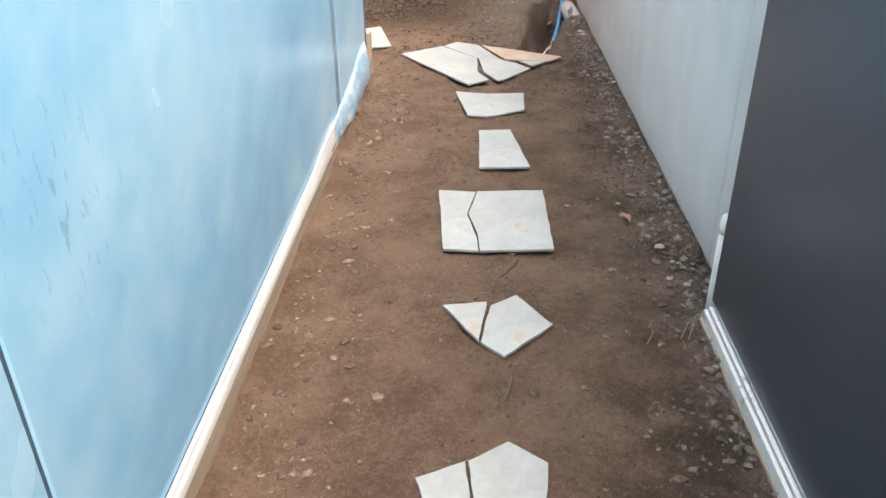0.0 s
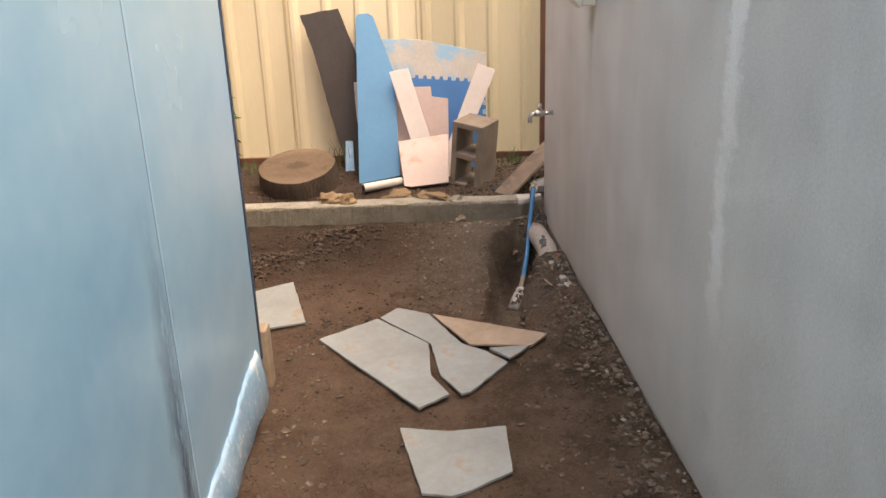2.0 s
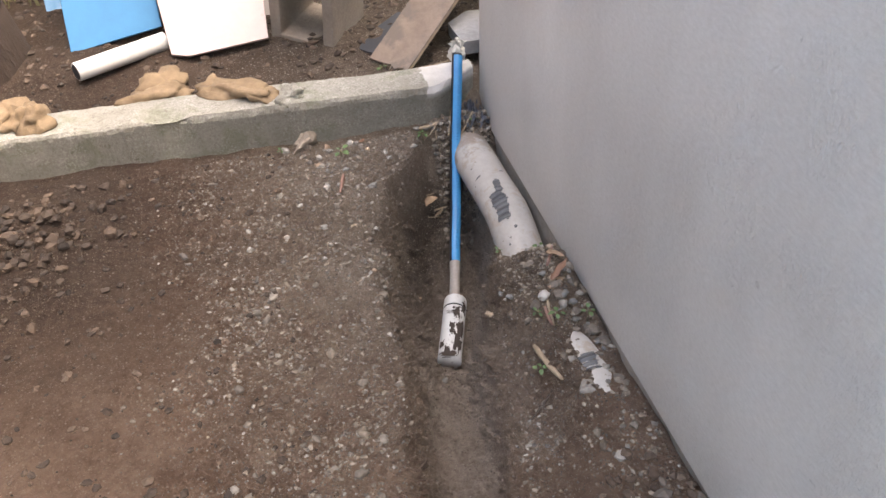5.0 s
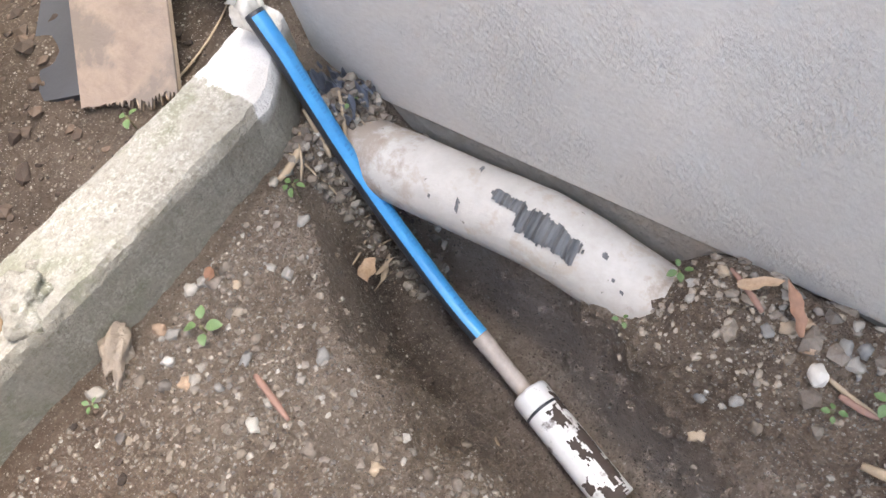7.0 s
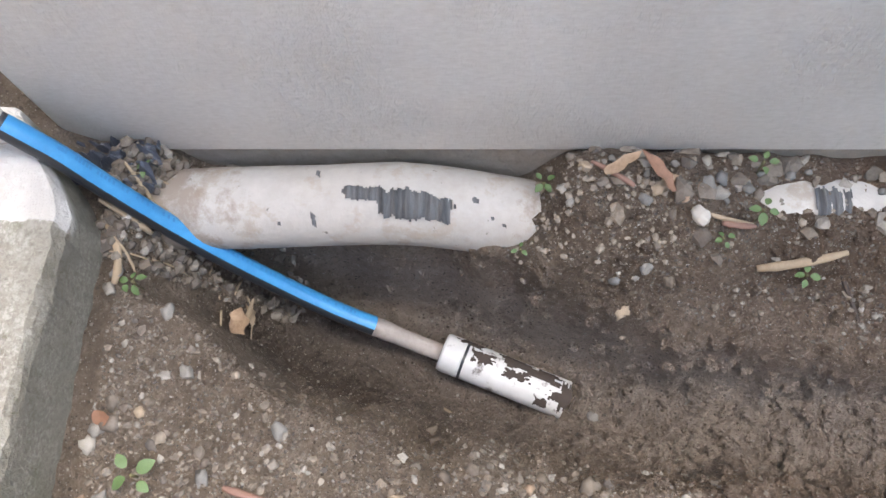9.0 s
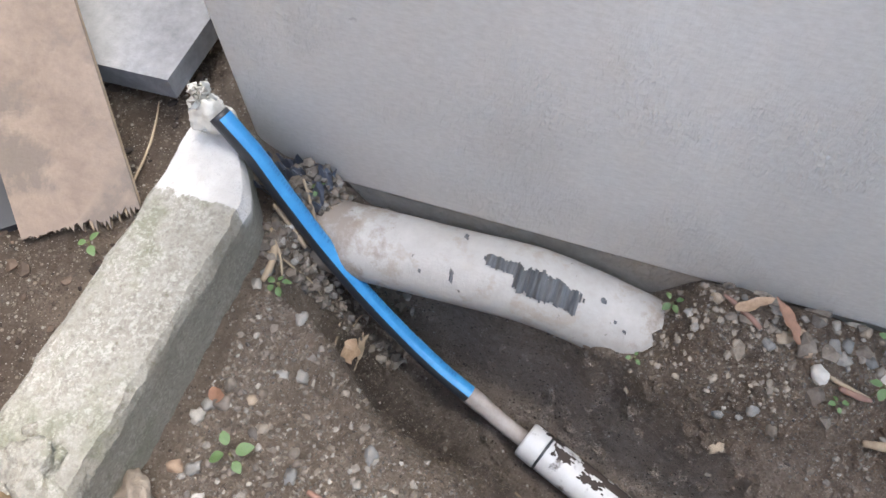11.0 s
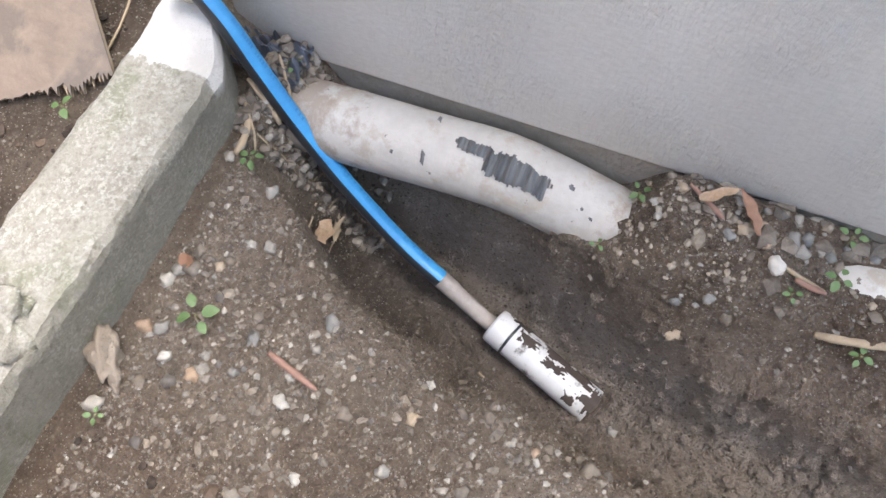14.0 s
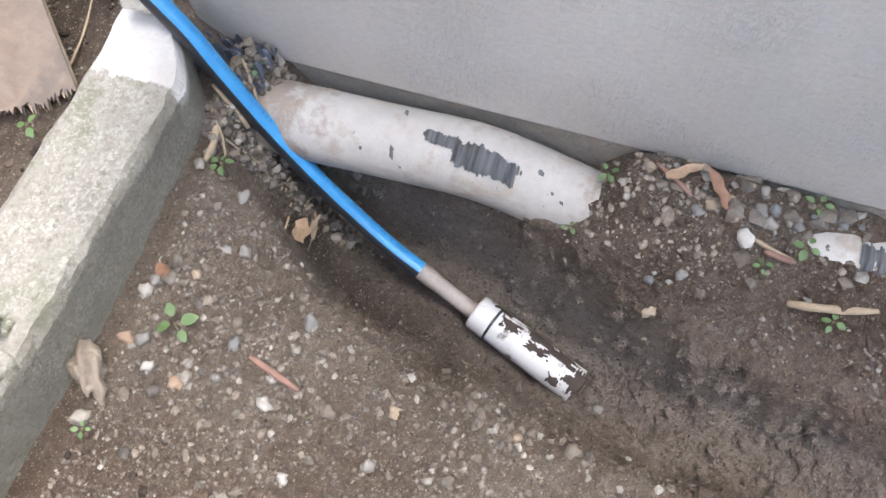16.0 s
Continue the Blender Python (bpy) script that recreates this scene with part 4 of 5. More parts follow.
part("pipe", tube([(0, 0, -0.1), (0, 0, 0.25)], 0.026), CREAM, stubp, smooth=True)
part("cap", tube([(0, 0, 0.245), (0, 0, 0.26), (0.002, 0, 0.285), (0.006, 0, 0.305), (0.012, 0, 0.315)], 0.03, radii=[0.029, 0.029, 0.026, 0.017, 0.005]), CREAM, stubp, "rounded cap", True)

# ---------- fittings on the wall ----------
vent = thing("wall_box", (WX, 4.63, 1.215), "cream plastic hooded box on the grey wall", "vent")
part("back_box", boxed((-0.055, -0.055, -0.038), (0.0, 0.055, 0.038), 0.006), CREAM, vent)
hood = bmesh.new()
rows = []
for y in (-0.065, 0.065):
    rows.append([hood.verts.new((-0.056 - d * 0.8, y * 0.95, z)) for d, z in ((0, 0.044), (0.022, 0.04), (0.034, 0.02), (0.04, -0.012), (0.03, -0.02), (0.0, -0.044))])
for k in range(6):
    hood.faces.new((rows[0][k], rows[0][(k + 1) % 6], rows[1][(k + 1) % 6], rows[1][k]))
hood.faces.new(rows[0][::-1])
hood.faces.new(rows[1])
part("hood", hood, CREAM, vent, "pale curved cover")
tap = thing("garden_tap", (WX, 5.44, 0.645), "chrome garden tap sticking out of the wall", "tap")
part("spindle_pipe", tube([(0.02, 0, 0), (-0.07, 0, 0)], 0.011), STEEL, tap, smooth=True)
part("tap_body", tube([(-0.04, 0, 0), (-0.05, 0, 0), (-0.085, 0, 0), (-0.095, 0, 0)], 0.016, radii=[0.012, 0.017, 0.017, 0.012]), STEEL, tap, smooth=True)
part("spout", tube(curve_points([(-0.08, 0, 0), (-0.1, 0, -0.004), (-0.112, 0, -0.02), (-0.114, 0, -0.045)], 4), 0.011), STEEL, tap, smooth=True)
part("bonnet", tube([(-0.066, 0, 0.01), (-0.066, 0, 0.04)], 0.01), STEEL, tap, smooth=True)
part("tap_handle", boxed((-0.074, -0.028, 0.038), (-0.058, 0.028, 0.048), 0.004), STEEL, tap, "bar tap handle")

# ---------- drain along the wall ----------
def drain_mid(y):
    return 1.066 + 0.003 * math.sin(y * 3) + 0.004 * math.sin(y * 11), -0.008 + 0.027 * float(smooth(4.98, 4.86, y)) - 0.056 * float(smooth(5.32, 5.06, y))


drain = thing("drain_pipe", (1.057, 5.3, -0.09), "white painted drain pipe half buried against the wall", "pipe")
DO = Vector(drain.location)
ys = [5.62 - 0.02 * i for i in range(65)]
bm = tube([Vector((drain_mid(y)[0], y, drain_mid(y)[1])) - DO for y in ys], 0.050, 32)
for v in bm.verts:
    v.co += Vector((v.co.x, 0, v.co.z)).normalized() * (0.002 * noise.noise((v.co + DO) * 9) + 0.0008 * noise.noise((v.co + DO) * 40))
part("pipe_run", bm, DRAIN, drain, smooth=True)


def patch(y0, y1, a0, a1, seed, ribs=True, r=0.0521, rag=1.0):
    """Where the paint has come off: a ragged area of the pipe's own corrugated plastic."""
    bm, ny_, na = bmesh.new(), max(6, int((y1 - y0) / 0.0022)), max(6, int((a1 - a0) / 1.8))
    grid = {}
    for i in range(ny_ + 1):
        y = y0 + (y1 - y0) * i / ny_
        cx, cz = drain_mid(y)
        for j in range(na + 1):
            a = radians(a0 + (a1 - a0) * j / na)
            rr = r + (0.0018 * math.sin(y * math.tau / 0.0135) if ribs else 0)
            grid[i, j] = Vector((cx - math.cos(a) * rr, y, cz + math.sin(a) * rr)) - DO
    vs = {}
    for i in range(ny_):
        for j in range(na):
            u, w = (i + 0.5) / ny_, (j + 0.5) / na
            lean = -0.2 * (u - 0.5)
            edge = min(u, 1 - u, (w + lean - 0.1) * 0.8, (0.9 - w - lean) * 0.8) * 3.2
            if edge + rag * (0.4 * noise.noise((u * 4 + seed, w * 3, seed)) + 0.35 * noise.noise((u * 21 + seed, w * 2.5, seed))) > 0.22:
                ks = [(i, j), (i + 1, j), (i + 1, j + 1), (i, j + 1)]
                bm.faces.new([vs.setdefault(k, bm.verts.new(grid[k])) if k not in vs else vs[k] for k in ks])
    if bm.faces:
        part("bare_patch", bm, RIBBED, drain, "bared dark corrugated plastic")
    else:
        bm.free()


patch(5.226, 5.322, 38, 96, 1.3, rag=0.9)
patch(5.31, 5.358, 66, 94, 2.6, rag=0.7)
for y, dy, a, da, k in ((5.388, 0.006, 34, 26, 2.1), (5.2, 0.008, 76, 12, 5.2), (5.182, 0.004, 58, 7, 3.1), (5.168, 0.005, 52, 6, 4.4), (5.385, 0.006, 104, 16, 6.4), (5.43, 0.004, 40, 8, 7.7), (5.1, 0.03, 62, 34, 9.1)):
    patch(y, y + dy, a, a + da, k, dy > 0.02, rag=0.5)
patch(4.78, 4.82, 50, 110, 8.3)


# ---------- water pipe crossing the trench ----------
PIPE = [(1.061, 5.676, 0.205), (1.054, 5.655, 0.182), (1.047, 5.632, 0.15), (1.037, 5.605, 0.1), (1.022, 5.562, 0.028), (1.007, 5.512, -0.045), (0.991, 5.455, -0.108), (0.972, 5.393, -0.152), (0.957, 5.338, -0.178), (0.94, 5.28, -0.205), (0.93, 5.24, -0.218)]
water = thing("water_pipe", PIPE[-1], "black poly water pipe with a broad blue stripe", "pipe")
WO = Vector(PIPE[-1])
run = curve_points(PIPE, 6)
cutp = len(run) - 14
part("pipe_run", tube([p - WO for p in run[:cutp + 1]], 0.0130, 20), POLY, water, smooth=True)
bare = run[cutp:]
part("scraped_end", tube([p - WO for p in bare], 0.0130, 20, radii=[0.0134 if i < 3 else 0.0122 for i in range(len(bare))]), BARE, water, "scraped grey pipe end", True)


def stripe():
    """A band along the upper side of the pipe."""
    bm, rows = bmesh.new(), []
    for i in range(1, cutp + 1):
        d = (run[i + 1] - run[i - 1]).normalized()
        side_ = d.cross(Vector((0, 0, 1))).normalized()
        up = side_.cross(d)
        rows.append([bm.verts.new(run[i] - WO + (side_ * math.sin(a) + up * math.cos(a)) * 0.0135) for a in (radians(t) for t in (-82, -59, -36, -13, 10, 32))])
    for a, b in zip(rows, rows[1:]):
        for k in range(5):
            bm.faces.new((a[k], a[k + 1], b[k + 1], b[k]))
    return part("blue_stripe", bm, STRIPE, water, "bright blue stripe", True)


stripe()


def print_marks():
    """Faint printing along the stripe, too worn to read."""
    bm, rng = bmesh.new(), random.Random(6)
    for i in range(10, cutp - 3):
        d = (run[i + 1] - run[i]).normalized()
        side_ = d.cross(Vector((0, 0, 1))).normalized()
        up = side_.cross(d)
        gap = (run[i + 1] - run[i]).length
        for k in range(2):
            if rng.random() < 0.3:
                continue
            q = run[i] + d * gap * k / 2 - WO
            pts = [q + d * s_ + (side_ * math.sin(a) + up * math.cos(a)) * 0.0138 for s_, a in ((0, radians(-36)), (0.003, radians(-36)), (0.003, radians(-14)), (0, radians(-14)))]
            bm.faces.new([bm.verts.new(p) for p in pts])
    return part("worn_print", bm, NAVYPRINT, water, "worn dark printing")


print_marks()
foam = thing("foam_plug", (1.066, 5.69, 0.165), "crumpled cloudy plastic wrapped over the pipe's upper end", "plastic wrap")
bm = rock((0.02, 0.022, 0.024), 3, 4, 0.3)
for v in bm.verts:
    v.co += v.co.normalized() * (0.005 * abs(noise.noise(v.co * 90)) - 0.004 * abs(noise.noise(v.co * 170 + Vector((4, 2, 1)))))
part("wrapped_lump", bm, WRAP, foam, smooth=True).location = (0.0, 0.004, 0.031)
for i in range(5):
    bm = bmesh.new()
    bmesh.ops.create_grid(bm, x_segments=8, y_segments=8, size=0.5)
    for v in bm.verts:
        p = v.co.copy()
        v.co = Vector((p.x * (0.024 + 0.012 * p.y), 0.006 * noise.noise(Vector((p.x * 5, p.y * 4, i * 3.7))) + 0.005 * math.sin(p.x * 17 + i), (p.y + 0.5) * 0.022))
    bmesh.ops.solidify(bm, geom=bm.faces[:], thickness=0.0006)
    flap = part("loose_fold", bm, WRAP, foam, "torn fold of cloudy film", True)
    flap.matrix_local = pose(0.004 * math.cos(i * 1.3), 0.008 + 0.004 * math.sin(i * 2.1), 0.045, 18 * math.sin(i * 2.3), 22 * math.cos(i * 1.7), 72 * i)


sleeve = thing("pipe_sleeve", (0.92, 5.24, -0.25), "white plastic pipe sleeve smeared with black mud", "pipe")
SO = Vector(sleeve.location)
S0, S1 = Vector((0.936, 5.256, -0.214)), Vector((0.872, 5.075, -0.232))
d = (S1 - S0).normalized()
part("sleeve_body", tube([S0 + d * k * 0.02 - SO for k in range(1, 10)], 0.0268, 28, cap=True), SCRAPED, sleeve, smooth=True)
part("collar", tube([S0 - SO, S0 + d * 0.004 - SO, S0 + d * 0.026 - SO, S0 + d * 0.03 - SO], 0.028, 28, radii=[0.0256, 0.027, 0.0272, 0.027]), SCRAPED, sleeve, "rounded collar", True)
part("seal_ring", tube([S0 + d * 0.030 - SO, S0 + d * 0.034 - SO], 0.0274, 28), POLY, sleeve, "dark seal ring")


def mud_patch(a0, a1, s0, s1, seed):
    bm, n1, n2 = bmesh.new(), 26, 14
    side_ = d.cross(Vector((0, 0, 1))).normalized()
    up, vs, grid = side_.cross(d), {}, {}
    for i in range(n1 + 1):
        for j in range(n2 + 1):
            a = radians(a0 + (a1 - a0) * j / n2)
            grid[i, j] = S0 + d * (s0 + (s1 - s0) * i / n1) + (side_ * math.sin(a) + up * math.cos(a)) * 0.0273 - SO
    for i in range(n1):
        for j in range(n2):
            u, w = (i + 0.5) / n1, (j + 0.5) / n2
            if min(u, 1 - u, w, 1 - w) * 2.4 + 0.6 * noise.noise((u * 7 + seed, w * 4, seed)) > 0.4:
                bm.faces.new([vs[k] if k in vs else vs.setdefault(k, bm.verts.new(grid[k])) for k in ((i, j), (i + 1, j), (i + 1, j + 1), (i, j + 1))])
    if bm.faces:
        part("mud_smear", bm, IRON, sleeve, "dried black mud")
    else:
        bm.free()


mud_patch(-70, -10, 0.06, 0.185, 1.7)
mud_patch(-40, 10, 0.036, 0.075, 4.2)
mud_patch(25, 70, 0.135, 0.16, 6.1)
mud_patch(-20, 15, 0.08, 0.13, 2.9)
mud_patch(-75, -35, 0.012, 0.06, 7.3)
mud_patch(-5, 30, 0.15, 0.18, 8.8)
mud_patch(-60, 60, 0.165, 0.19, 3.4)

# crumpled dark film by the wall corner
bm = bmesh.new()
bmesh.ops.create_grid(bm, x_segments=26, y_segments=26, size=0.5)
for v in bm.verts:
    p = v.co.copy()
    v.co = Vector((p.x * 0.06, p.y * 0.1, 0.012 + 0.03 * noise.noise(p * 4) + 0.016 * noise.noise(p * 11)))
film = part("plastic_film", bm, BAG, smooth=False)
film.location = (1.085, 5.625, lie1(1.085, 5.625) - 0.005)
tagged(film, "crumpled dark plastic film in the wall corner", "plastic")


# ---------- things leaning on the fence ----------
def leaning(name, outline, y0, z0, y1, z1, thick, material, label, category, seed=None):
    """A board whose outline is given across and up, on a plane that leans back to the fence."""
    k = (y1 - y0) / (z1 - z0)
    if seed is not None:
        outline = ragged(outline, 0.04, 0.003, seed)
    base = (outline[0][0], y0, z0)
    nrm = Vector((0, 1, -k)).normalized() * thick
    bm = sheet([(x - base[0], (z - z0) * k, z - z0) for x, z in outline], nrm)
    bmesh.ops.bevel(bm, geom=bm.edges[:], offset=min(0.0012, thick * 0.2), segments=1, affect="EDGES")
    ob = part(name, bm, material)
    ob.location = base
    return tagged(ob, label, category)


leaning("dark_board", [(0.0, 0.15), (0.085, 0.14), (0.105, 0.85), (0.005, 1.128), (-0.228, 1.096), (-0.165, 0.898)], 6.50, 0.15, 6.64, 1.12, 0.016, DARKBOARD, "blackened timber offcut leaning against the fence", "board", 3)
leaning("pale_offcut", [(0.0, 0.16), (0.057, 0.16), (0.054, 0.346), (0.01, 0.348)], 6.40, 0.16, 6.5, 0.5, 0.01, LOOSEFILM, "short pale blue offcut leaning beside the boards", "board")
leaning("blue_board", [(0.103, 0.165), (0.345, 0.2), (0.333, 0.75), (0.217, 1.072), (0.188, 1.092), (0.125, 1.09), (0.11, 1.07)], 6.08, 0.17, 6.66, 1.1, 0.014, SKYBOARD, "tapered sky blue board leaning against the fence", "board")
leaning("grey_sheet", [(0.1, 0.15), (0.885, 0.15), (0.907, 0.834), (0.718, 0.877), (0.6, 0.905), (0.479, 0.929), (0.229, 0.943), (0.06, 0.92)], 6.47, 0.15, 6.63, 0.95, 0.008, GREYSHEET, "weathered grey sheet with faded blue paint", "sheet", 5)
tabs = []
for i in range(9):
    x = 0.36 + i * 0.05
    tabs += [(x, 0.735 - i * 0.005), (x + 0.018, 0.735 - i * 0.005), (x + 0.022, 0.713 - i * 0.005), (x + 0.046, 0.713 - i * 0.005)]
right = []
for i in range(8):
    z = 0.64 - i * 0.055
    right += [(0.885, z), (0.885, z - 0.022), (0.866, z - 0.026), (0.866, z - 0.051)]
leaning("foam_mat", [(0.33, 0.16)] + tabs + [(0.83, 0.69)] + right + [(0.86, 0.16)], 6.39, 0.15, 6.55, 0.8, 0.012, FOAM, "royal blue foam mat with interlocking edges", "mat")
leaning("pink_offcut", [(0.345, 0.15), (0.637, 0.15), (0.65, 0.595), (0.552, 0.61), (0.547, 0.667), (0.439, 0.669), (0.329, 0.655)], 6.25, 0.15, 6.42, 0.7, 0.008, PINK, "pale pink tile offcut with a stepped corner", "tile")
leaning("white_offcut", [(0.48, 0.15), (0.60, 0.15), (0.417, 0.785), (0.304, 0.769)], 6.14, 0.15, 6.36, 0.78, 0.01, OFFWHITE, "narrow off-white board leaning with the tiles", "board")
leaning("white_offcut", [(0.545, 0.15), (0.64, 0.15), (0.937, 0.756), (0.831, 0.798)], 6.16, 0.15, 6.36, 0.78, 0.01, OFFWHITE, "narrow off-white board leaning behind the block", "board")
leaning("pink_tile", [(0.366, 0.172), (0.41, 0.165), (0.62, 0.18), (0.635, 0.41), (0.6, 0.409), (0.435, 0.392), (0.339, 0.383)], 5.97, 0.172, 6.2, 0.39, 0.009, PINKSTAIN, "pale pink tile with a brown damp stain", "tile")


def hollow_block():
    """Two-cell cement block standing on its end: a ring of shells and webs."""
    w, dpt, hgt, s = 0.19, 0.19, 0.39, 0.032
    xs, zs = (0, s, w - s, w), (0, s, hgt / 2 - s / 2, hgt / 2 + s / 2, hgt - s, hgt)
    bm = bmesh.new()
    grid = {(i, k): bm.verts.new((x, 0, z)) for i, x in enumerate(xs) for k, z in enumerate(zs)}
    face = [bm.faces.new((grid[i, k], grid[i + 1, k], grid[i + 1, k + 1], grid[i, k + 1])) for i in range(3) for k in range(5) if not (i == 1 and k in (1, 3))]
    e = bmesh.ops.extrude_face_region(bm, geom=face)["geom"]
    bmesh.ops.translate(bm, vec=(0, dpt, 0), verts=[g for g in e if isinstance(g, bmesh.types.BMVert)])
    bmesh.ops.recalc_face_normals(bm, faces=bm.faces[:])
    rim = [g for g in bm.edges if len(g.link_faces) == 2 and g.calc_face_angle(0) > 1.0]
    bmesh.ops.bevel(bm, geom=rim, offset=0.004, segments=2, profile=0.5, affect="EDGES")
    ob = part("cement_block", bm, BLOCK)
    return tagged(ob, "hollow cement block standing on end", "block")


blk = hollow_block()
blk.matrix_world = pose(0.628, 6.035, 0.145, 5, 8, -35)

# ---------- splintered plywood and the corner behind the wall ----------
def plywood(name, base, along, across, width, length, thick, materials, label, seed, teeth=True):
    """A board of glued veneers, each snapped off to its own length."""
    a = Vector(along).normalized()
    w = Vector(across)
    w = (w - a * w.dot(a)).normalized()
    nrm = a.cross(w).normalized()
    e = thing(name, base, label, "board")
    for k, material in enumerate(materials):
        rng, n, layer = random.Random(seed + k), 54, thick / len(materials)
        pts, t = [], 0.0
        for i in range(n + 1):
            u = -width / 2 + width * i / n
            torn = smooth(0.3, 0.6, i / n)
            if teeth:
                t = -0.0035 * (1 + noise.noise((u * 60, k * 2.3, seed))) - (rng.uniform(0.0, 0.022) ** 1.0 if i % 2 else rng.uniform(0, 0.006)) * (0.25 + 0.75 * torn)
            pts.append(w * u + a * (t + 0.003 * k))
        pts += [w * (width / 2 - 0.0006 * k) + a * length, w * (-width / 2 + 0.0006 * k) + a * length]
        bm = sheet(pts, nrm * (layer - 0.0002))
        bmesh.ops.translate(bm, vec=nrm * layer * k, verts=bm.verts[:])
        part("veneer", bm, material, e)
    return e


plywood("plywood_offcut", (0.9105, 5.794, 0.152), (0.685, 0.54, 0.48), (0.067, -0.116, 0.0), 0.137, 1.4, 0.012, (PLY, PALEPLY, PALEPLY), "raw plywood offcut with a splintered end", 4)
plywood("charcoal_offcut", (0.862, 5.886, 0.15), (0.685, 0.54, 0.12), (0.06, -0.10, 0.0), 0.1, 0.2, 0.012, (CHARCOAL,), "charcoal sheet offcut lying beside the plywood", 6, False)
pav = part("paver", sheet([(0, 0, 0), (-0.005, 0.125, 0), (0.06, 0.18, 0), (0.2, 0.16, 0), (0.21, 0.0, 0), (0.11, -0.005, 0)], (0, 0, 0.035)), PAVER)
pav.matrix_world = pose(1.1, 5.77, 0.155, 1, -2, 0)
tagged(pav, "broken grey concrete paver behind the wall corner", "paver")


# ---------- stump, log, rake, rocks ----------
def stump(name, r, h, seed, label, top):
    bm, rings = bmesh.new(), []
    n = 72
    for z, k in ((-0.05, 1.06), (h * 0.3, 1.02), (h * 0.7, 1.0), (h - 0.006, 0.99), (h, 0.975)):
        ring = []
        for i in range(n):
            a = i * math.tau / n
            rr = r * k * (1 + 0.05 * noise.noise((math.cos(a) * 1.5 + seed, math.sin(a) * 1.5, seed)) + 0.018 * noise.noise((math.cos(a) * 9, math.sin(a) * 9, z * 6 + seed)))
            ring.append(bm.verts.new((rr * math.cos(a), rr * math.sin(a), z)))
        rings.append(ring)
    for p, q in zip(rings, rings[1:]):
        for i in range(n):
            bm.faces.new((p[i], p[(i + 1) % n], q[(i + 1) % n], q[i]))
    bm.faces.new(rings[0][::-1])
    e = thing(name, (0, 0, 0), label, "log")
    part("bark", bm, BARK, e, "rough dark bark", True)
    bm, last = bmesh.new(), None
    for k in (0.97, 0.8, 0.6, 0.4, 0.2, 0.05):
        ring = []
        for i in range(n):
            a = i * math.tau / n
            rr = r * k * (1 + 0.05 * noise.noise((math.cos(a) * 1.5 + seed, math.sin(a) * 1.5, seed)))
            p = Vector((rr * math.cos(a), rr * math.sin(a), h + 0.002))
            p.z += 0.006 * noise.noise(p * 14) - 0.022 * max(0, noise.noise(p * 5 + Vector((seed, 0, 0))) - 0.15)
            ring.append(bm.verts.new(p))
        if last:
            for i in range(n):
                bm.faces.new((last[i], last[(i + 1) % n], ring[(i + 1) % n], ring[i]))
        last = ring
    bm.faces.new(last)
    part("cut_face", bm, top, e, "weathered sawn face", True)
    return e


st = stump("tree_stump", 0.225, 0.19, 2.0, "short sawn tree stump round lying tilted", CUTWOOD)
st.matrix_world = pose(-0.24, 6.13, 0.105, 14, -3, 0)
lg = stump("upright_log", 0.17, 0.47, 5.0, "upright dark log with a rough weathered top", BARK)
lg.matrix_world = pose(-0.785, 5.56, 0.0, 3, -2, 0)

rake = thing("garden_rake", (-0.53, 5.22, lie1(-0.53, 5.22)), "garden rake with a yellow handle leaning on a log", "rake")
RK = Vector((-0.15, 0.04, 0.62)).normalized()
part("handle", tube([RK * 0.14, RK * 1.25], 0.014), YELLOW, rake, "yellow wooden handle", True)
part("ferrule", tube([RK * 0.0, RK * 0.08, RK * 0.16], 0.012, radii=[0.009, 0.014, 0.0165]), STEEL, rake, "grey metal ferrule", True)
hd = Vector((0.22, 0.16, 0)).normalized()
part("rake_bar", tube([hd * -0.17 + Vector((0, 0, 0.012)), hd * 0.17 + Vector((0, 0, 0.012))], 0.008, 8), IRON, rake, "rusty rake bar")
for i in range(14):
    p = hd * (-0.165 + 0.0254 * i) + Vector((0, 0, 0.012))
    part("tine", tube([p, p + Vector((0.012, -0.018, 0.006)), p + Vector((0.02, -0.036, -0.006))], 0.004, 6, radii=[0.005, 0.0045, 0.002]), IRON, rake)


def stone_at(name, x, y, size, seed, material, label, category, turn=0, lift=0.0, z=None, detail=3, rough=0.25, group=""):
    ob = part(name, rock(size, seed, detail, rough), material, smooth=True)
    base = lie1(x, y) if z is None else z
    ob.matrix_world = pose(x, y, base + size[2] * 0.55 + lift, 0, 0, turn)
    return tagged(ob, label, category, group)


G = "sandstone lumps on the edging"
for i, (x, y, s, t, z) in enumerate([(-0.04, 5.735, (0.06, 0.045, 0.035), 20, 0.155), (0.03, 5.725, (0.045, 0.03, 0.025), 70, 0.158), (0.07, 5.70, (0.035, 0.03, 0.03), 10, 0.158), (0.0, 5.775, (0.07, 0.05, 0.03), 50, None), (0.33, 5.78, (0.075, 0.035, 0.022), 5, None), (0.345, 5.84, (0.05, 0.045, 0.03), 40, None), (0.52, 5.72, (0.075, 0.032, 0.024), -25, 0.155), (0.46, 5.77, (0.035, 0.03, 0.028), 30, None), (0.58, 5.68, (0.035, 0.025, 0.016), 0, 0.158)]):
    stone_at("sandstone_lump", x, y, s, i + 1.5, SANDSTONE, "rough yellow sandstone lump on the concrete edging", "stone", t, 0, z, rough=0.6, group=G)
off = thing("pvc_offcut", (0.25, 6.0, 0.155), "short white plastic pipe offcut on the garden bed", "pipe")
part("pipe_wall", tube([(-0.115, -0.075, 0.024), (0.1, 0.05, 0.024)], 0.024, 24), PVC, off)
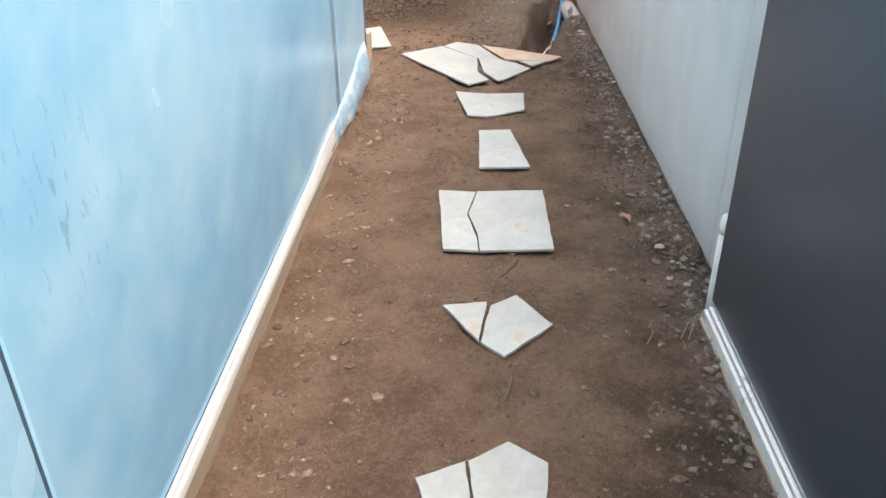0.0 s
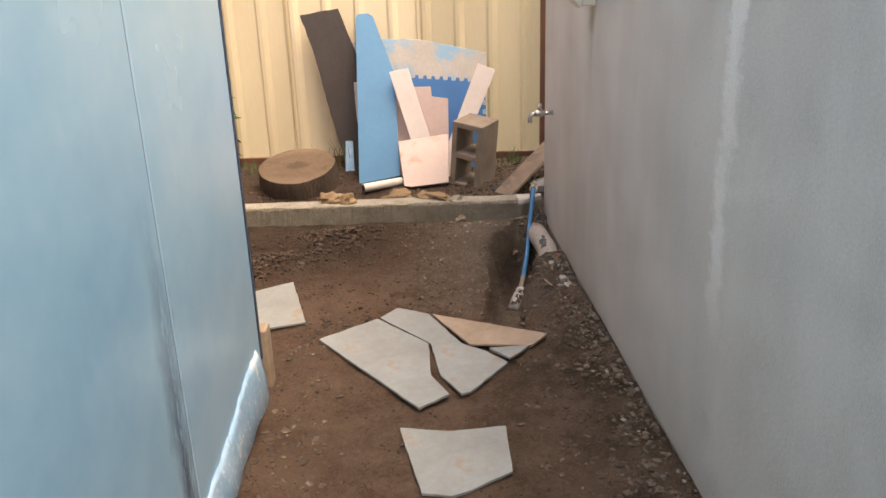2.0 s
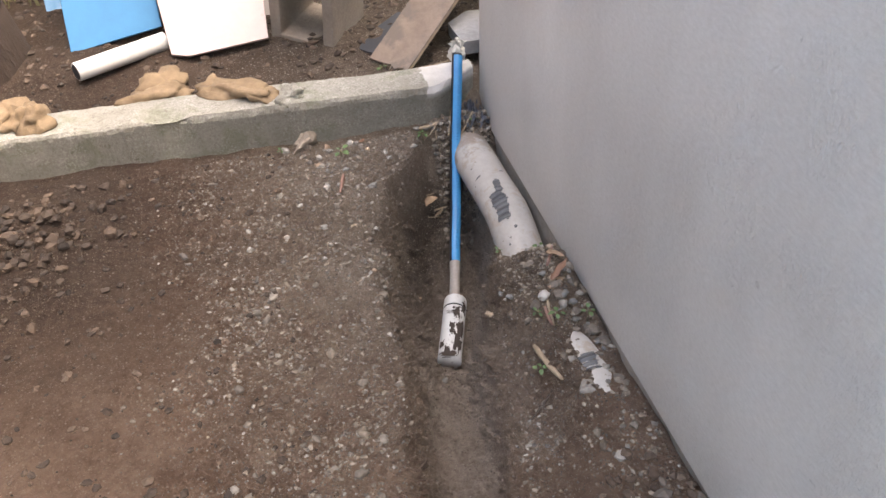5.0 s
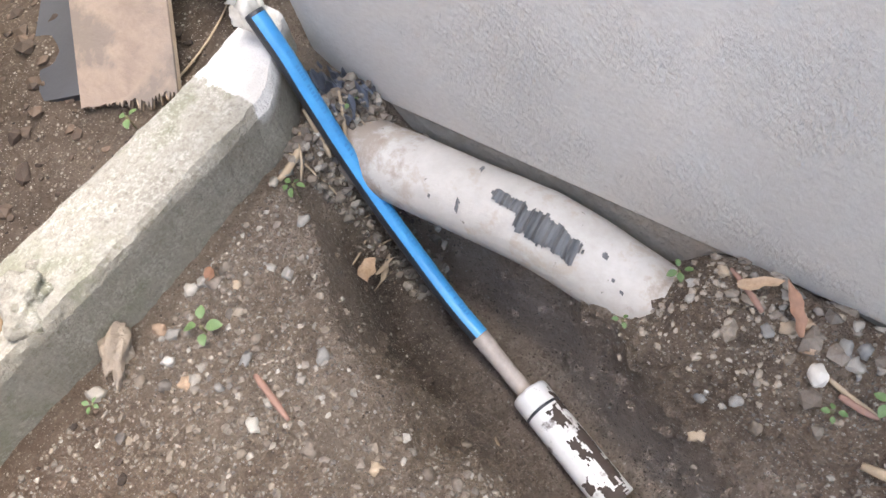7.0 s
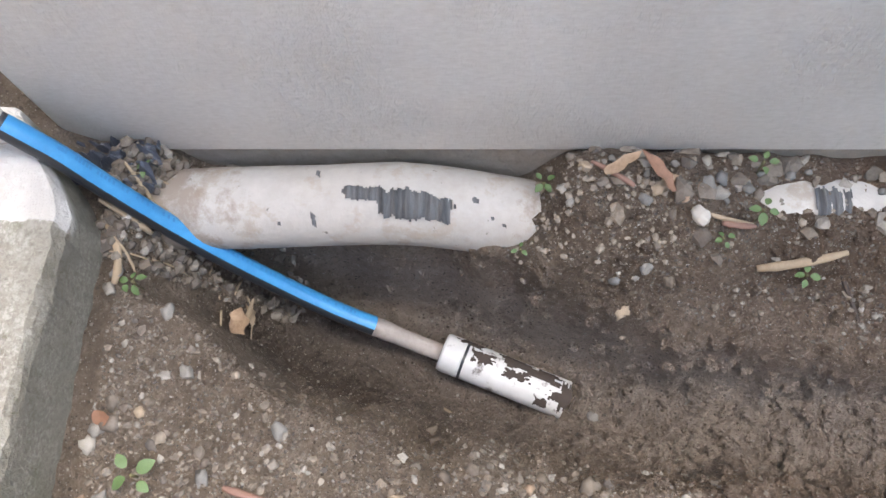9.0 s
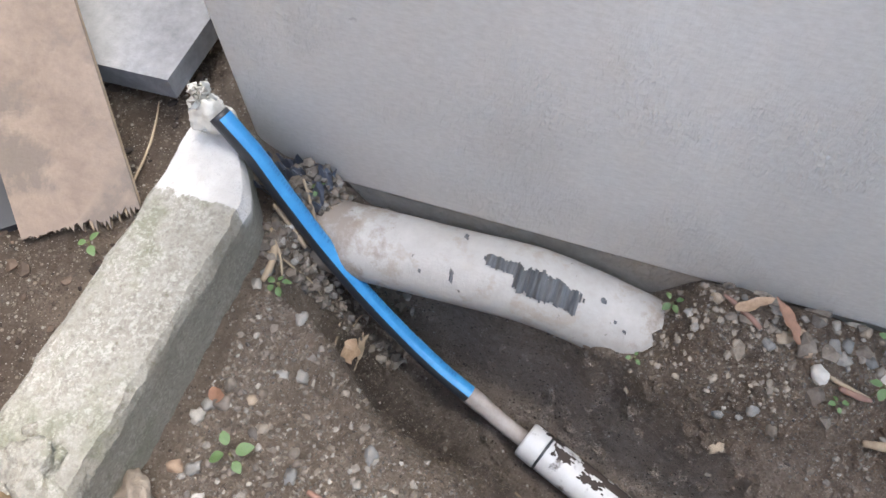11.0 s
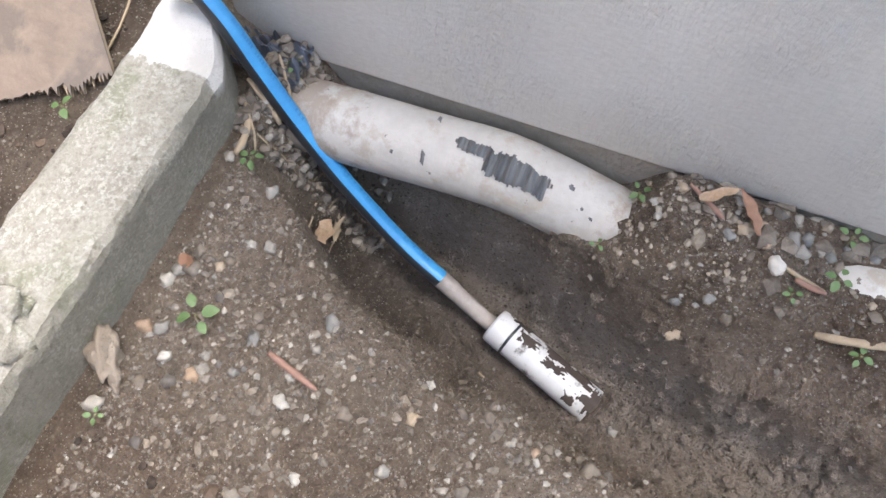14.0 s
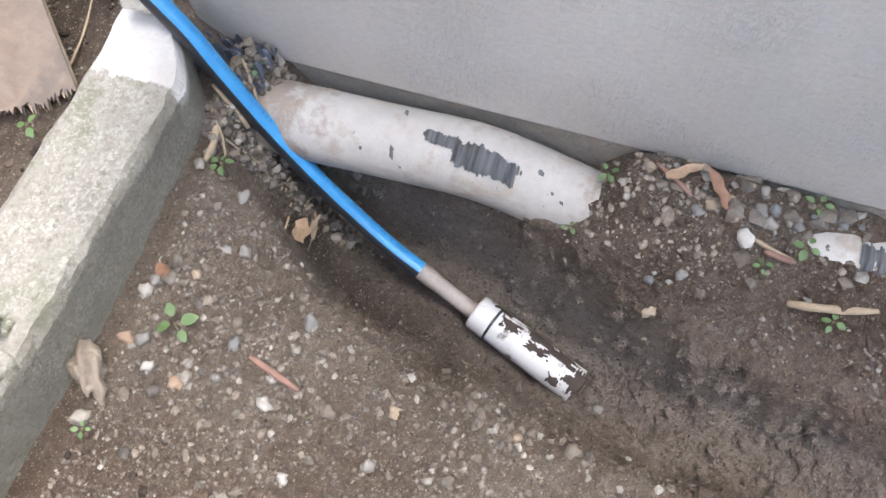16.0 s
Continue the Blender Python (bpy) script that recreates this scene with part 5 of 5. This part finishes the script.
# the pipe is solid; a dark end disc stands for its shaded hollow
part("end_shade_disc", tube([(-0.1156, -0.0754, 0.024), (-0.11, -0.072, 0.024)], 0.02, 24), CHARCOAL, off, "dark disc for the shade inside the pipe")
off2 = thing("tied_pvc_offcut", (-0.79, 6.22, 0.165), "white plastic pipe offcut tied with string", "pipe")
part("pipe_wall", tube([(-0.08, -0.03, 0.035), (0.05, 0.03, 0.035)], 0.032, 20), PVC, off2, smooth=True)
part("string_loop", tube([(0.02 + 0.036 * 0.4 * math.cos(a), 0.016 + 0.036 * math.cos(a), 0.035 + 0.036 * math.sin(a)) for a in [i * math.tau / 16 for i in range(17)]], 0.003, 6), STRAW, off2, "pale string")
cap_ = part("bottle_cap", tube([(0, 0, 0), (0, 0, 0.018)], 0.017, 20), RED)
cap_.location = (-0.56, 5.86, lie1(-0.56, 5.86))
tagged(cap_, "small red plastic bottle cap on earth", "cap")


# ---------- plants ----------
def leaf_mesh(length, width, fold=0.25, droop=0.3):
    bm, rows = bmesh.new(), []
    for i in range(8):
        t = i / 7
        w = width * math.sin(math.pi * min(1, t * 0.92 + 0.06)) ** 0.8 * 0.5
        y, z = length * t, -droop * length * t * t
        rows.append([bm.verts.new((-w, y, z + fold * w)), bm.verts.new((0, y, z)), bm.verts.new((w, y, z + fold * w))])
    for a, b in zip(rows, rows[1:]):
        bm.faces.new((a[0], a[1], b[1], b[0]))
        bm.faces.new((a[1], a[2], b[2], b[1]))
    return bm


def plant(name, x, y, height, leaves, size, material, label, seed, spread=0.6):
    rng = random.Random(seed)
    e = thing(name, (x, y, lie1(x, y)), label, "plant")
    lean_ = (rng.uniform(-0.06, 0.06), rng.uniform(-0.06, 0.02))
    part("stem", tube([(0, 0, -0.02), (lean_[0] * height * 0.4, 0, height * 0.5), (lean_[0] * height, lean_[1] * height, height)], 0.004, 8, radii=[0.006 * size / 0.08, 0.0045 * size / 0.08, 0.002]), STEM, e, smooth=True)
    proto = None
    for i in range(leaves):
        t = (0.18 + 0.82 * i / max(1, leaves - 1)) if leaves > 6 else 1.0
        if proto is None:
            proto = part("leaf", leaf_mesh(1, 0.74), material, e, smooth=True)
            ob = proto
        else:
            ob = new("leaf", proto.data)
            ob.parent = e
        a = i * 137.5 + rng.uniform(-25, 25) if leaves > 6 else i * 360 / leaves + rng.uniform(-14, 14) + seed * 31
        s = size * rng.uniform(0.75, 1.15) * (1.0 if t < 0.85 else 0.8)
        reach = spread * size * rng.uniform(0.2, 0.7)
        z = height * t
        r = radians(a)
        ob.matrix_local = Matrix.Translation((lean_[0] * z - math.sin(r) * reach, lean_[1] * z + math.cos(r) * reach, z)) @ pose(0, 0, 0, rng.uniform(-15, 30), rng.uniform(-15, 15), a) @ Matrix.Diagonal((s, s, s, 1))
    return e


plant("shrub", -0.80, 6.60, 0.54, 42, 0.125, LEAF, "leafy green self-sown shrub against the fence", 3, 0.5)
for i, (x, y, h, k, s) in enumerate([(0.736, 5.538, 0.018, 4, 0.0238), (0.945, 5.583, 0.03, 5, 0.0142), (0.884, 5.763, 0.025, 3, 0.0165), (1.085, 5.125, 0.02, 4, 0.0135), (1.037, 4.892, 0.035, 4, 0.0150), (1.012, 4.93, 0.012, 4, 0.0105), (1.007, 5.152, 0.018, 3, 0.0105), (1.095, 4.885, 0.03, 4, 0.0150), (0.60, 5.585, 0.015, 4, 0.0097), (1.075, 5.585, 0.02, 3, 0.0120), (0.985, 4.83, 0.02, 4, 0.0135)]):
    plant("weed", x, y, h, k, s, SPROUT, "small bright green weed seedling in gravelly earth", 10 + i, 0.7)


def grass(name, cx, cy, n, hgt, rad, seed, material, label):
    rng, bm = random.Random(seed), bmesh.new()
    for _ in range(n):
        a, r = rng.uniform(0, math.tau), rad * math.sqrt(rng.random())
        x, y = cx + r * math.cos(a) * 1.6, cy + r * math.sin(a) * 0.6
        z, h, b = lie1(x, y), hgt * rng.uniform(0.4, 1.1), rng.uniform(0, math.tau)
        dx, dy, w = math.cos(b) * h * 0.4, math.sin(b) * h * 0.4, 0.0022
        p = [(x - w, y, z), (x + w, y, z), (x + dx * 0.4 + w * 0.7, y + dy * 0.4, z + h * 0.6), (x + dx * 0.4 - w * 0.7, y + dy * 0.4, z + h * 0.6), (x + dx, y + dy, z + h * 0.95)]
        v = [bm.verts.new(q) for q in p]
        bm.faces.new(v[:4])
        bm.faces.new((v[3], v[2], v[4]))
    return tagged(part(name, bm, material), label, "grass", kind="stuff")


grass("grass", 0.0, 6.5, 60, 0.2, 0.1, 1, STEM, "thin dry grass at the foot of the fence")
grass("grass", 0.95, 6.45, 40, 0.12, 0.12, 2, LEAF, "short green grass at the fence corner")
grass("grass", -0.6, 6.5, 50, 0.08, 0.25, 4, LEAF, "short green grass on the garden bed")
grass("grass", 0.98, 1.72, 22, 0.07, 0.1, 5, STRAW, "dry straw grass by the door sill")
grass("grass", 0.95, 1.35, 18, 0.05, 0.12, 6, STEM, "short green grass by the door sill")


# ---------- litter on the ground ----------
def stick(x, y, length, turn, r, material, label, category="twig", bend=0.1, z=None):
    p = []
    for k in range(6):
        t = k / 5 - 0.5
        p.append((t * length, bend * length * (t * t - 0.12), r * 0.4))
    ob = part("twig", tube(p, r, 8, radii=[r * q for q in (0.7, 1, 0.9, 1, 0.85, 0.5)]), material, smooth=True)
    zz = lie1(x, y) if z is None else z
    gx_, gy_ = math.cos(radians(turn)), math.sin(radians(turn))
    slope = math.atan2(lie1(x + gx_ * length / 2, y + gy_ * length / 2) - lie1(x - gx_ * length / 2, y - gy_ * length / 2), length)
    ob.matrix_world = pose(x, y, zz + r * 0.5, 0, 0, turn) @ pose(0, 0, 0, 0, -math.degrees(slope), 0)
    return tagged(ob, label, category)


stick(0.719, 5.41, 0.068, -105, 0.0042, REDWOOD, "reddish wooden splinter on gravelly earth", "splinter", 0)
stick(1.0, 4.835, 0.1, -80, 0.0058, STRAW, "pale dry twig lying by the drain")
stick(1.035, 4.92, 0.055, -95, 0.003, STRAW, "thin dry twig among pebbles")
stick(1.028, 4.912, 0.04, -88, 0.004, REDWOOD, "short reddish twig among pebbles")
stick(1.08, 5.05, 0.055, 60, 0.0035, REDWOOD, "forked rusty twig by the wall foot")
stick(1.05, 5.585, 0.1, 30, 0.003, STRAW, "pale dry twig beside the pipe", z=lie1(1.05, 5.585) + 0.02)
stick(1.02, 5.60, 0.07, 65, 0.004, STRAW, "pale dry twig beside the pipe")
stick(0.975, 5.605, 0.07, 15, 0.005, STRAW, "curled dry root beside the edging", "root", 0.5)
stick(1.03, 5.785, 0.15, 12, 0.0018, STRAW, "long thin root on the bed", "root", 0.25)
stick(0.848, 5.243, 0.026, -120, 0.0025, STRAW, "tiny pale stick on the trench side")
stick(1.085, 5.50, 0.14, -80, 0.003, STRAW, "dry straw along the wall foot")
stick(0.55, 2.05, 0.12, 60, 0.003, IRON, "dark dry twig beside a tile")
stick(0.53, 1.5, 0.1, 80, 0.004, IRON, "dark dry twig between the tiles")
stick(0.98, 4.78, 0.12, 30, 0.003, IRON, "dark thin twig on the earth bank")


rng_ = random.Random(21)
for i in range(16):
    x, y = rng_.uniform(0.96, 1.1), rng_.uniform(5.5, 5.6)
    stick(x, y, rng_.uniform(0.03, 0.08), rng_.uniform(0, 180), rng_.uniform(0.001, 0.002), STRAW, "thin straw among rubble in the wall corner", "straw", 0.2, lie1(x, y) + 0.008)


def dry_leaf(x, y, length, width, turn, material, label, tilt=10, curl=0.9, lift=0.004):
    bm = leaf_mesh(length, width, curl, -0.1)
    for v in bm.verts:
        v.co.x += 0.45 * width * noise.noise(v.co * 75)
        v.co.z += 0.4 * width * noise.noise(v.co * 70 + Vector((3, 1, 2)))
    ob = part("dry_leaf", bm, material, smooth=True)
    ob.matrix_world = pose(x, y, lie1(x, y) + lift, tilt, 0, turn)
    return tagged(ob, label, "leaf")


dry_leaf(0.928, 5.512, 0.034, 0.026, -95, DRYLEAF, "curled dry tan leaf at the trench end", 14, 0.7, 0.02)
dry_leaf(0.95, 5.508, 0.042, 0.009, -80, STRAW, "split dry leaf blade at the trench end", 22, 0.5, 0.03)
dry_leaf(0.95, 5.514, 0.036, 0.007, -112, STRAW, "thin dry leaf blade at the trench end", 16, 0.5, 0.03)
dry_leaf(1.058, 4.984, 0.058, 0.013, -55, RUSTLEAF, "long rusty dry leaf on pebbles", 6, 0.7, 0.014)
dry_leaf(1.078, 5.06, 0.045, 0.013, -155, DRYLEAF, "forked tan dry leaf on gravel", 8, 0.6, 0.01)
dry_leaf(0.885, 5.628, 0.036, 0.015, -60, DRYLEAF, "small dry leaf by the edging", 8)
dry_leaf(0.793, 5.598, 0.022, 0.015, 190, RUSTLEAF, "orange chip of leaf on gravel", 5, 0.3)
dry_leaf(0.95, 2.35, 0.05, 0.03, 40, RUSTLEAF, "dead leaf by the wall foot", 8)
dry_leaf(1.03, 2.15, 0.05, 0.028, 100, DRYLEAF, "dead leaf by the wall foot", 8)

# single stones that stand out
P = "pebbles along the wall"
rngp = random.Random(8)
pmesh = {}
for tone, material in enumerate((PALEPEBBLE, GREYPEBBLE, TANPEBBLE, PEBBLE)):
    for k in range(6):
        b = rock((1, 0.8, 0.62), 20 + k, 2, 0.46)
        m_ = bpy.data.meshes.new("pebble")
        b.to_mesh(m_)
        b.free()
        m_.materials.append(material)
        for p_ in m_.polygons:
            p_.use_smooth = True
        pmesh[tone, k] = m_


def pebble(x, y, r, i, label="rounded pale pebble lying on gravelly earth", group=P, lift=0.35, tone=3):
    ob = new("pebble", pmesh[tone, i % 6])
    ob.matrix_world = pose(x, y, lie1(x, y) + r * 0.62 * lift, rngp.uniform(-15, 15), rngp.uniform(-15, 15), rngp.uniform(0, 360)) @ Matrix.Diagonal((r * 0.85, r * 0.85, r * 0.8, 1))
    return tagged(ob, label, "pebble", group)


# across, along, radius in millimetres, tone: 0 pale, 1 grey, 2 tan
NEAR_KERB = [(0.934, 5.606, 10, 0), (0.839, 5.528, 9, 0), (0.845, 5.506, 11, 1), (0.766, 5.6, 11, 0), (0.801, 5.547, 9, 2), (0.708, 5.596, 11, 2), (0.712, 5.575, 11, 1), (0.736, 5.468, 11, 1), (0.685, 5.557, 10, 0), (0.677, 5.515, 11, 2), (0.799, 5.424, 9, 0), (0.787, 5.396, 11, 1), (0.684, 5.407, 11, 0), (0.722, 5.271, 10, 2), (0.61, 5.6, 14, 0), (0.782, 5.594, 10, 1), (0.695, 5.47, 8, 1), (0.911, 5.537, 10, 1), (0.955, 5.6, 11, 1), (1.021, 5.6, 12, 0), (1.07, 5.58, 10, 0), (0.66, 5.28, 9, 1), (0.74, 5.14, 8, 2), (0.62, 5.36, 8, 0)]
NEAR_WALL = [(1.053, 5.014, 10, 1), (1.067, 4.999, 11, 2), (1.078, 4.986, 11, 2), (1.056, 4.971, 9, 2), (1.082, 4.928, 11, 1), (1.064, 4.932, 11, 0), (1.071, 4.945, 10, 1), (1.072, 5.103, 8, 0), (1.051, 5.096, 8, 0), (0.856, 5.049, 10, 1), (0.978, 5.043, 9, 1), (0.988, 5.01, 10, 1), (0.951, 5.031, 11, 2), (1.095, 5.011, 10, 0), (1.09, 5.08, 9, 2)]
for i, (x, y, r, tone) in enumerate(NEAR_KERB + NEAR_WALL):
    pebble(x, y, r / 1000, i, tone=tone)
for i in range(40):
    y = rngp.uniform(4.74, 5.02) if i < 26 else (rngp.uniform(5.02, 5.2) if i < 32 else rngp.uniform(5.5, 5.61))
    x = rngp.uniform(1.06, 1.11) if i < 32 else rngp.uniform(1.03, 1.11)
    pebble(x, y, rngp.uniform(0.005, 0.0095), i, "rounded pebble heaped at the wall foot")
stone_at("kerb_stone", 0.66, 5.61, (0.036, 0.017, 0.022), 9.2, BLOCK, "lump of broken concrete by the edging", "stone", 40, rough=0.45, detail=4)
stone_at("white_stone", 1.034, 4.955, (0.012, 0.009, 0.008), 4.4, WHITE_PAINT, "white angular stone chip at the wall foot", "stone", 20)


# ---------- loose gravel and clods ----------
def ico(sub):
    if sub == 0:
        return np.array([(1, 0, 0), (-1, 0, 0), (0, 1, 0), (0, -1, 0), (0, 0, 1)], float), np.array([(0, 2, 4), (2, 1, 4), (1, 3, 4), (3, 0, 4)])
    bm = bmesh.new()
    bmesh.ops.create_icosphere(bm, subdivisions=sub, radius=1.0)
    v = np.array([p.co[:] for p in bm.verts])
    f = np.array([[q.index for q in p.verts] for p in bm.faces])
    bm.free()
    return v, f


def scatter(name, xs, ys_, sizes, material, label, seed, sub=1, flat=0.65, sink=0.05):
    rng = np.random.RandomState(seed)
    v0, f0 = ico(sub)
    n = len(xs)
    zs = lie(xs, ys_)
    sc = sizes[:, None] * np.stack([rng.uniform(0.75, 1.3, n), rng.uniform(0.65, 1.1, n), rng.uniform(flat * 0.7, flat * 1.2, n)], 1)
    jit = 1 + rng.uniform(-0.34, 0.3, (n, len(v0), 1))
    p = v0[None] * jit * sc[:, None, :]
    a = rng.uniform(0, math.tau, n)
    c, s = np.cos(a)[:, None], np.sin(a)[:, None]
    out = np.stack([p[..., 0] * c - p[..., 1] * s + xs[:, None], p[..., 0] * s + p[..., 1] * c + ys_[:, None], p[..., 2] + (zs + sizes * flat * sink)[:, None]], -1)
    faces = (f0[None] + (np.arange(n) * len(v0))[:, None, None]).reshape(-1, 3)
    me_ = bpy.data.meshes.new(name)
    me_.from_pydata(out.reshape(-1, 3).tolist(), [], faces.tolist())
    me_.materials.append(material)
    me_.polygons.foreach_set("use_smooth", [sub > 1] * len(me_.polygons))
    return tagged(new(name, me_), label, "gravel", kind="stuff")


R = np.random.RandomState(5)


def spread(n, x0, x1, y0, y1, keep=None):
    x, y = R.uniform(x0, x1, n), R.uniform(y0, y1, n)
    k = np.ones(n, bool) if keep is None else keep(x, y) > R.rand(n)
    return x[k], y[k]


def many(n, lo, hi, power=2.5):
    return lo + (hi - lo) * R.rand(n) ** power


def not_trench(x, y):
    mid = np.interp(y, TRENCH_Y, TRENCH_MID)
    left = np.interp(y, TRENCH_Y, TRENCH_LEFT)
    return np.clip((mid - left * 0.7 - x) * 25, 0.04, 1) + (x > mid + 0.11) * 1.0


def clumpy(x, y):
    return np.clip(0.5 + 0.9 * ripple(x, y, 0.3, 11), 0.08, 1)


x, y = spread(32000, 0.1, 0.98, 4.4, 5.6, lambda x, y: not_trench(x, y) * clumpy(x, y) * smooth(4.3, 4.9, y) * smooth(0.28, 0.66, x + 0.16 * ripple(x, y, 0.4, 21)))
scatter("fine_gravel", x, y, many(len(x), 0.0012, 0.006, 3.2), GRAVEL, "fine mixed gravel bedded in earth", 1)
x, y = spread(800, 0.1, 0.98, 4.5, 5.6, lambda x, y: not_trench(x, y) * clumpy(x, y) * smooth(0.3, 0.66, x))
scatter("coarse_gravel", x, y, many(len(x), 0.005, 0.011), GRAVEL, "coarse mixed gravel bedded in earth", 2, 2)
x, y = spread(6000, 0.86, 1.12, 0.8, 4.6, lambda x, y: smooth(0.88, 1.08, x) * clumpy(x, y))
scatter("wall_foot_clods", x, y, many(len(x), 0.0025, 0.013, 2.6), CLOD, "dark earth clods heaped along the wall foot", 16)
x, y = spread(4200, 0.9, 1.12, 0.8, 5.62, lambda x, y: smooth(0.95, 1.1, x) * ((y < 5.08) | (y > 5.5)) * (0.75 + 0.25 * smooth(3.6, 4.4, y)))
scatter("wall_foot_gravel", x, y, many(len(x), 0.0025, 0.014, 2.6), GRAVEL, "gravel and grit heaped along the wall foot", 3)
x, y = spread(14000, -0.08, 1.05, 0.9, 4.5, lambda x, y: clumpy(x, y) * np.clip(0.25 + smooth(0.15, -0.05, x) + smooth(0.7, 1.05, x), 0, 1))
scatter("path_grit", x, y, many(len(x), 0.0012, 0.009, 3.5), CLOD, "small clods and grit on the trodden path", 4)
x, y = spread(7000, -0.45, 0.3, 5.0, 5.62, lambda x, y: np.exp(-(((x - 0.0) / 0.17) ** 2 + ((y - 5.4) / 0.11) ** 2)) + np.exp(-(((x + 0.22) / 0.16) ** 2 + ((y - 5.16) / 0.08) ** 2)))
scatter("dug_clods", x, y, many(len(x), 0.002, 0.015, 4), DUG, "heaped clods of dug earth", 5, 1, 0.8, 0.4)
x, y = spread(3500, -1.1, 0.6, 4.4, 5.6, lambda x, y: 0.25 + 0.75 * clumpy(x, y))
scatter("yard_grit", x, y, many(len(x), 0.002, 0.011, 3), DUG, "clods and grit on the yard", 6)
x, y = spread(3500, -1.1, 1.25, 5.75, 6.65)
scatter("bed_clods", x, y, many(len(x), 0.002, 0.016, 3), DUG, "dark clods on the garden bed", 7)
x, y = spread(7000, 0.7, 1.06, 4.5, 5.55, lambda x, y: 1.0 - np.clip(not_trench(x, y), 0, 1) * 0.8)
scatter("trench_crumbs", x, y, many(len(x), 0.0015, 0.013, 3.5), SOIL, "crumbs of subsoil in the trench", 8)
xa, ya = spread(200, 0.99, 1.1, 4.98, 5.16)
xb, yb = spread(700, 1.0, 1.1, 3.2, 4.9, lambda x, y: clumpy(x, y) * smooth(3.2, 4.4, y))
x, y = np.r_[xa, xb], np.r_[ya, yb]
scatter("lime_chips", x, y, many(len(x), 0.002, 0.006), PEBBLE, "pale paint chips on the buried pipe", 9)
x, y = spread(80000, 0.0, 1.08, 4.3, 5.6, lambda x, y: (0.35 + 0.65 * clumpy(x, y)) * np.clip(not_trench(x, y), 0.12, 1) * smooth(0.2, 0.6, x) * smooth(4.3, 4.9, y))
scatter("grit", x, y, many(len(x), 0.0008, 0.003, 2), GRAVEL, "fine grit mixed into the bare earth", 10, 0, 0.8, 0.0)
x, y = spread(420, 0.78, 1.04, 4.7, 5.5, lambda x, y: 1.0 - np.clip(not_trench(x, y), 0, 1) * 0.9)
scatter("trench_clods", x, y, many(len(x), 0.003, 0.013, 2.5), SOIL, "clods broken off the trench sides", 11, 2, 0.7, 0.1)
x, y = spread(1100, 0.97, 1.115, 5.46, 5.63)
scatter("corner_rubble", x, y, many(len(x), 0.0025, 0.0095, 2.4), GRAVEL, "pale rubble heaped in the wall corner", 12, 1, 0.8, 1.2)
x, y = spread(9000, -0.08, 1.05, 0.9, 4.5, lambda x, y: 0.3 + 0.7 * clumpy(x, y))
scatter("path_dust", x, y, many(len(x), 0.001, 0.0035, 2), CLOD, "dry crumbs on the trodden path", 13, 0, 0.8, 0.0)
x, y = spread(22000, 0.1, 0.86, 4.4, 5.6, lambda x, y: (0.3 + 0.7 * clumpy(x, y)) * smooth(0.1, 0.5, x))
scatter("earth_crumbs", x, y, many(len(x), 0.0015, 0.007, 3), SOIL, "brown earth crumbs among the gravel", 14, 1, 0.6, 0.0)
x, y = spread(5200, -0.08, 1.08, 0.9, 4.6, lambda x, y: clumpy(x, y) * np.clip(0.1 + smooth(0.22, 0.0, x) + smooth(0.72, 1.0, x), 0, 1))
scatter("path_clods", x, y, many(len(x), 0.005, 0.018, 3.5), CLOD, "brown clods beside the trodden path", 15, 1, 0.6, 0.05)
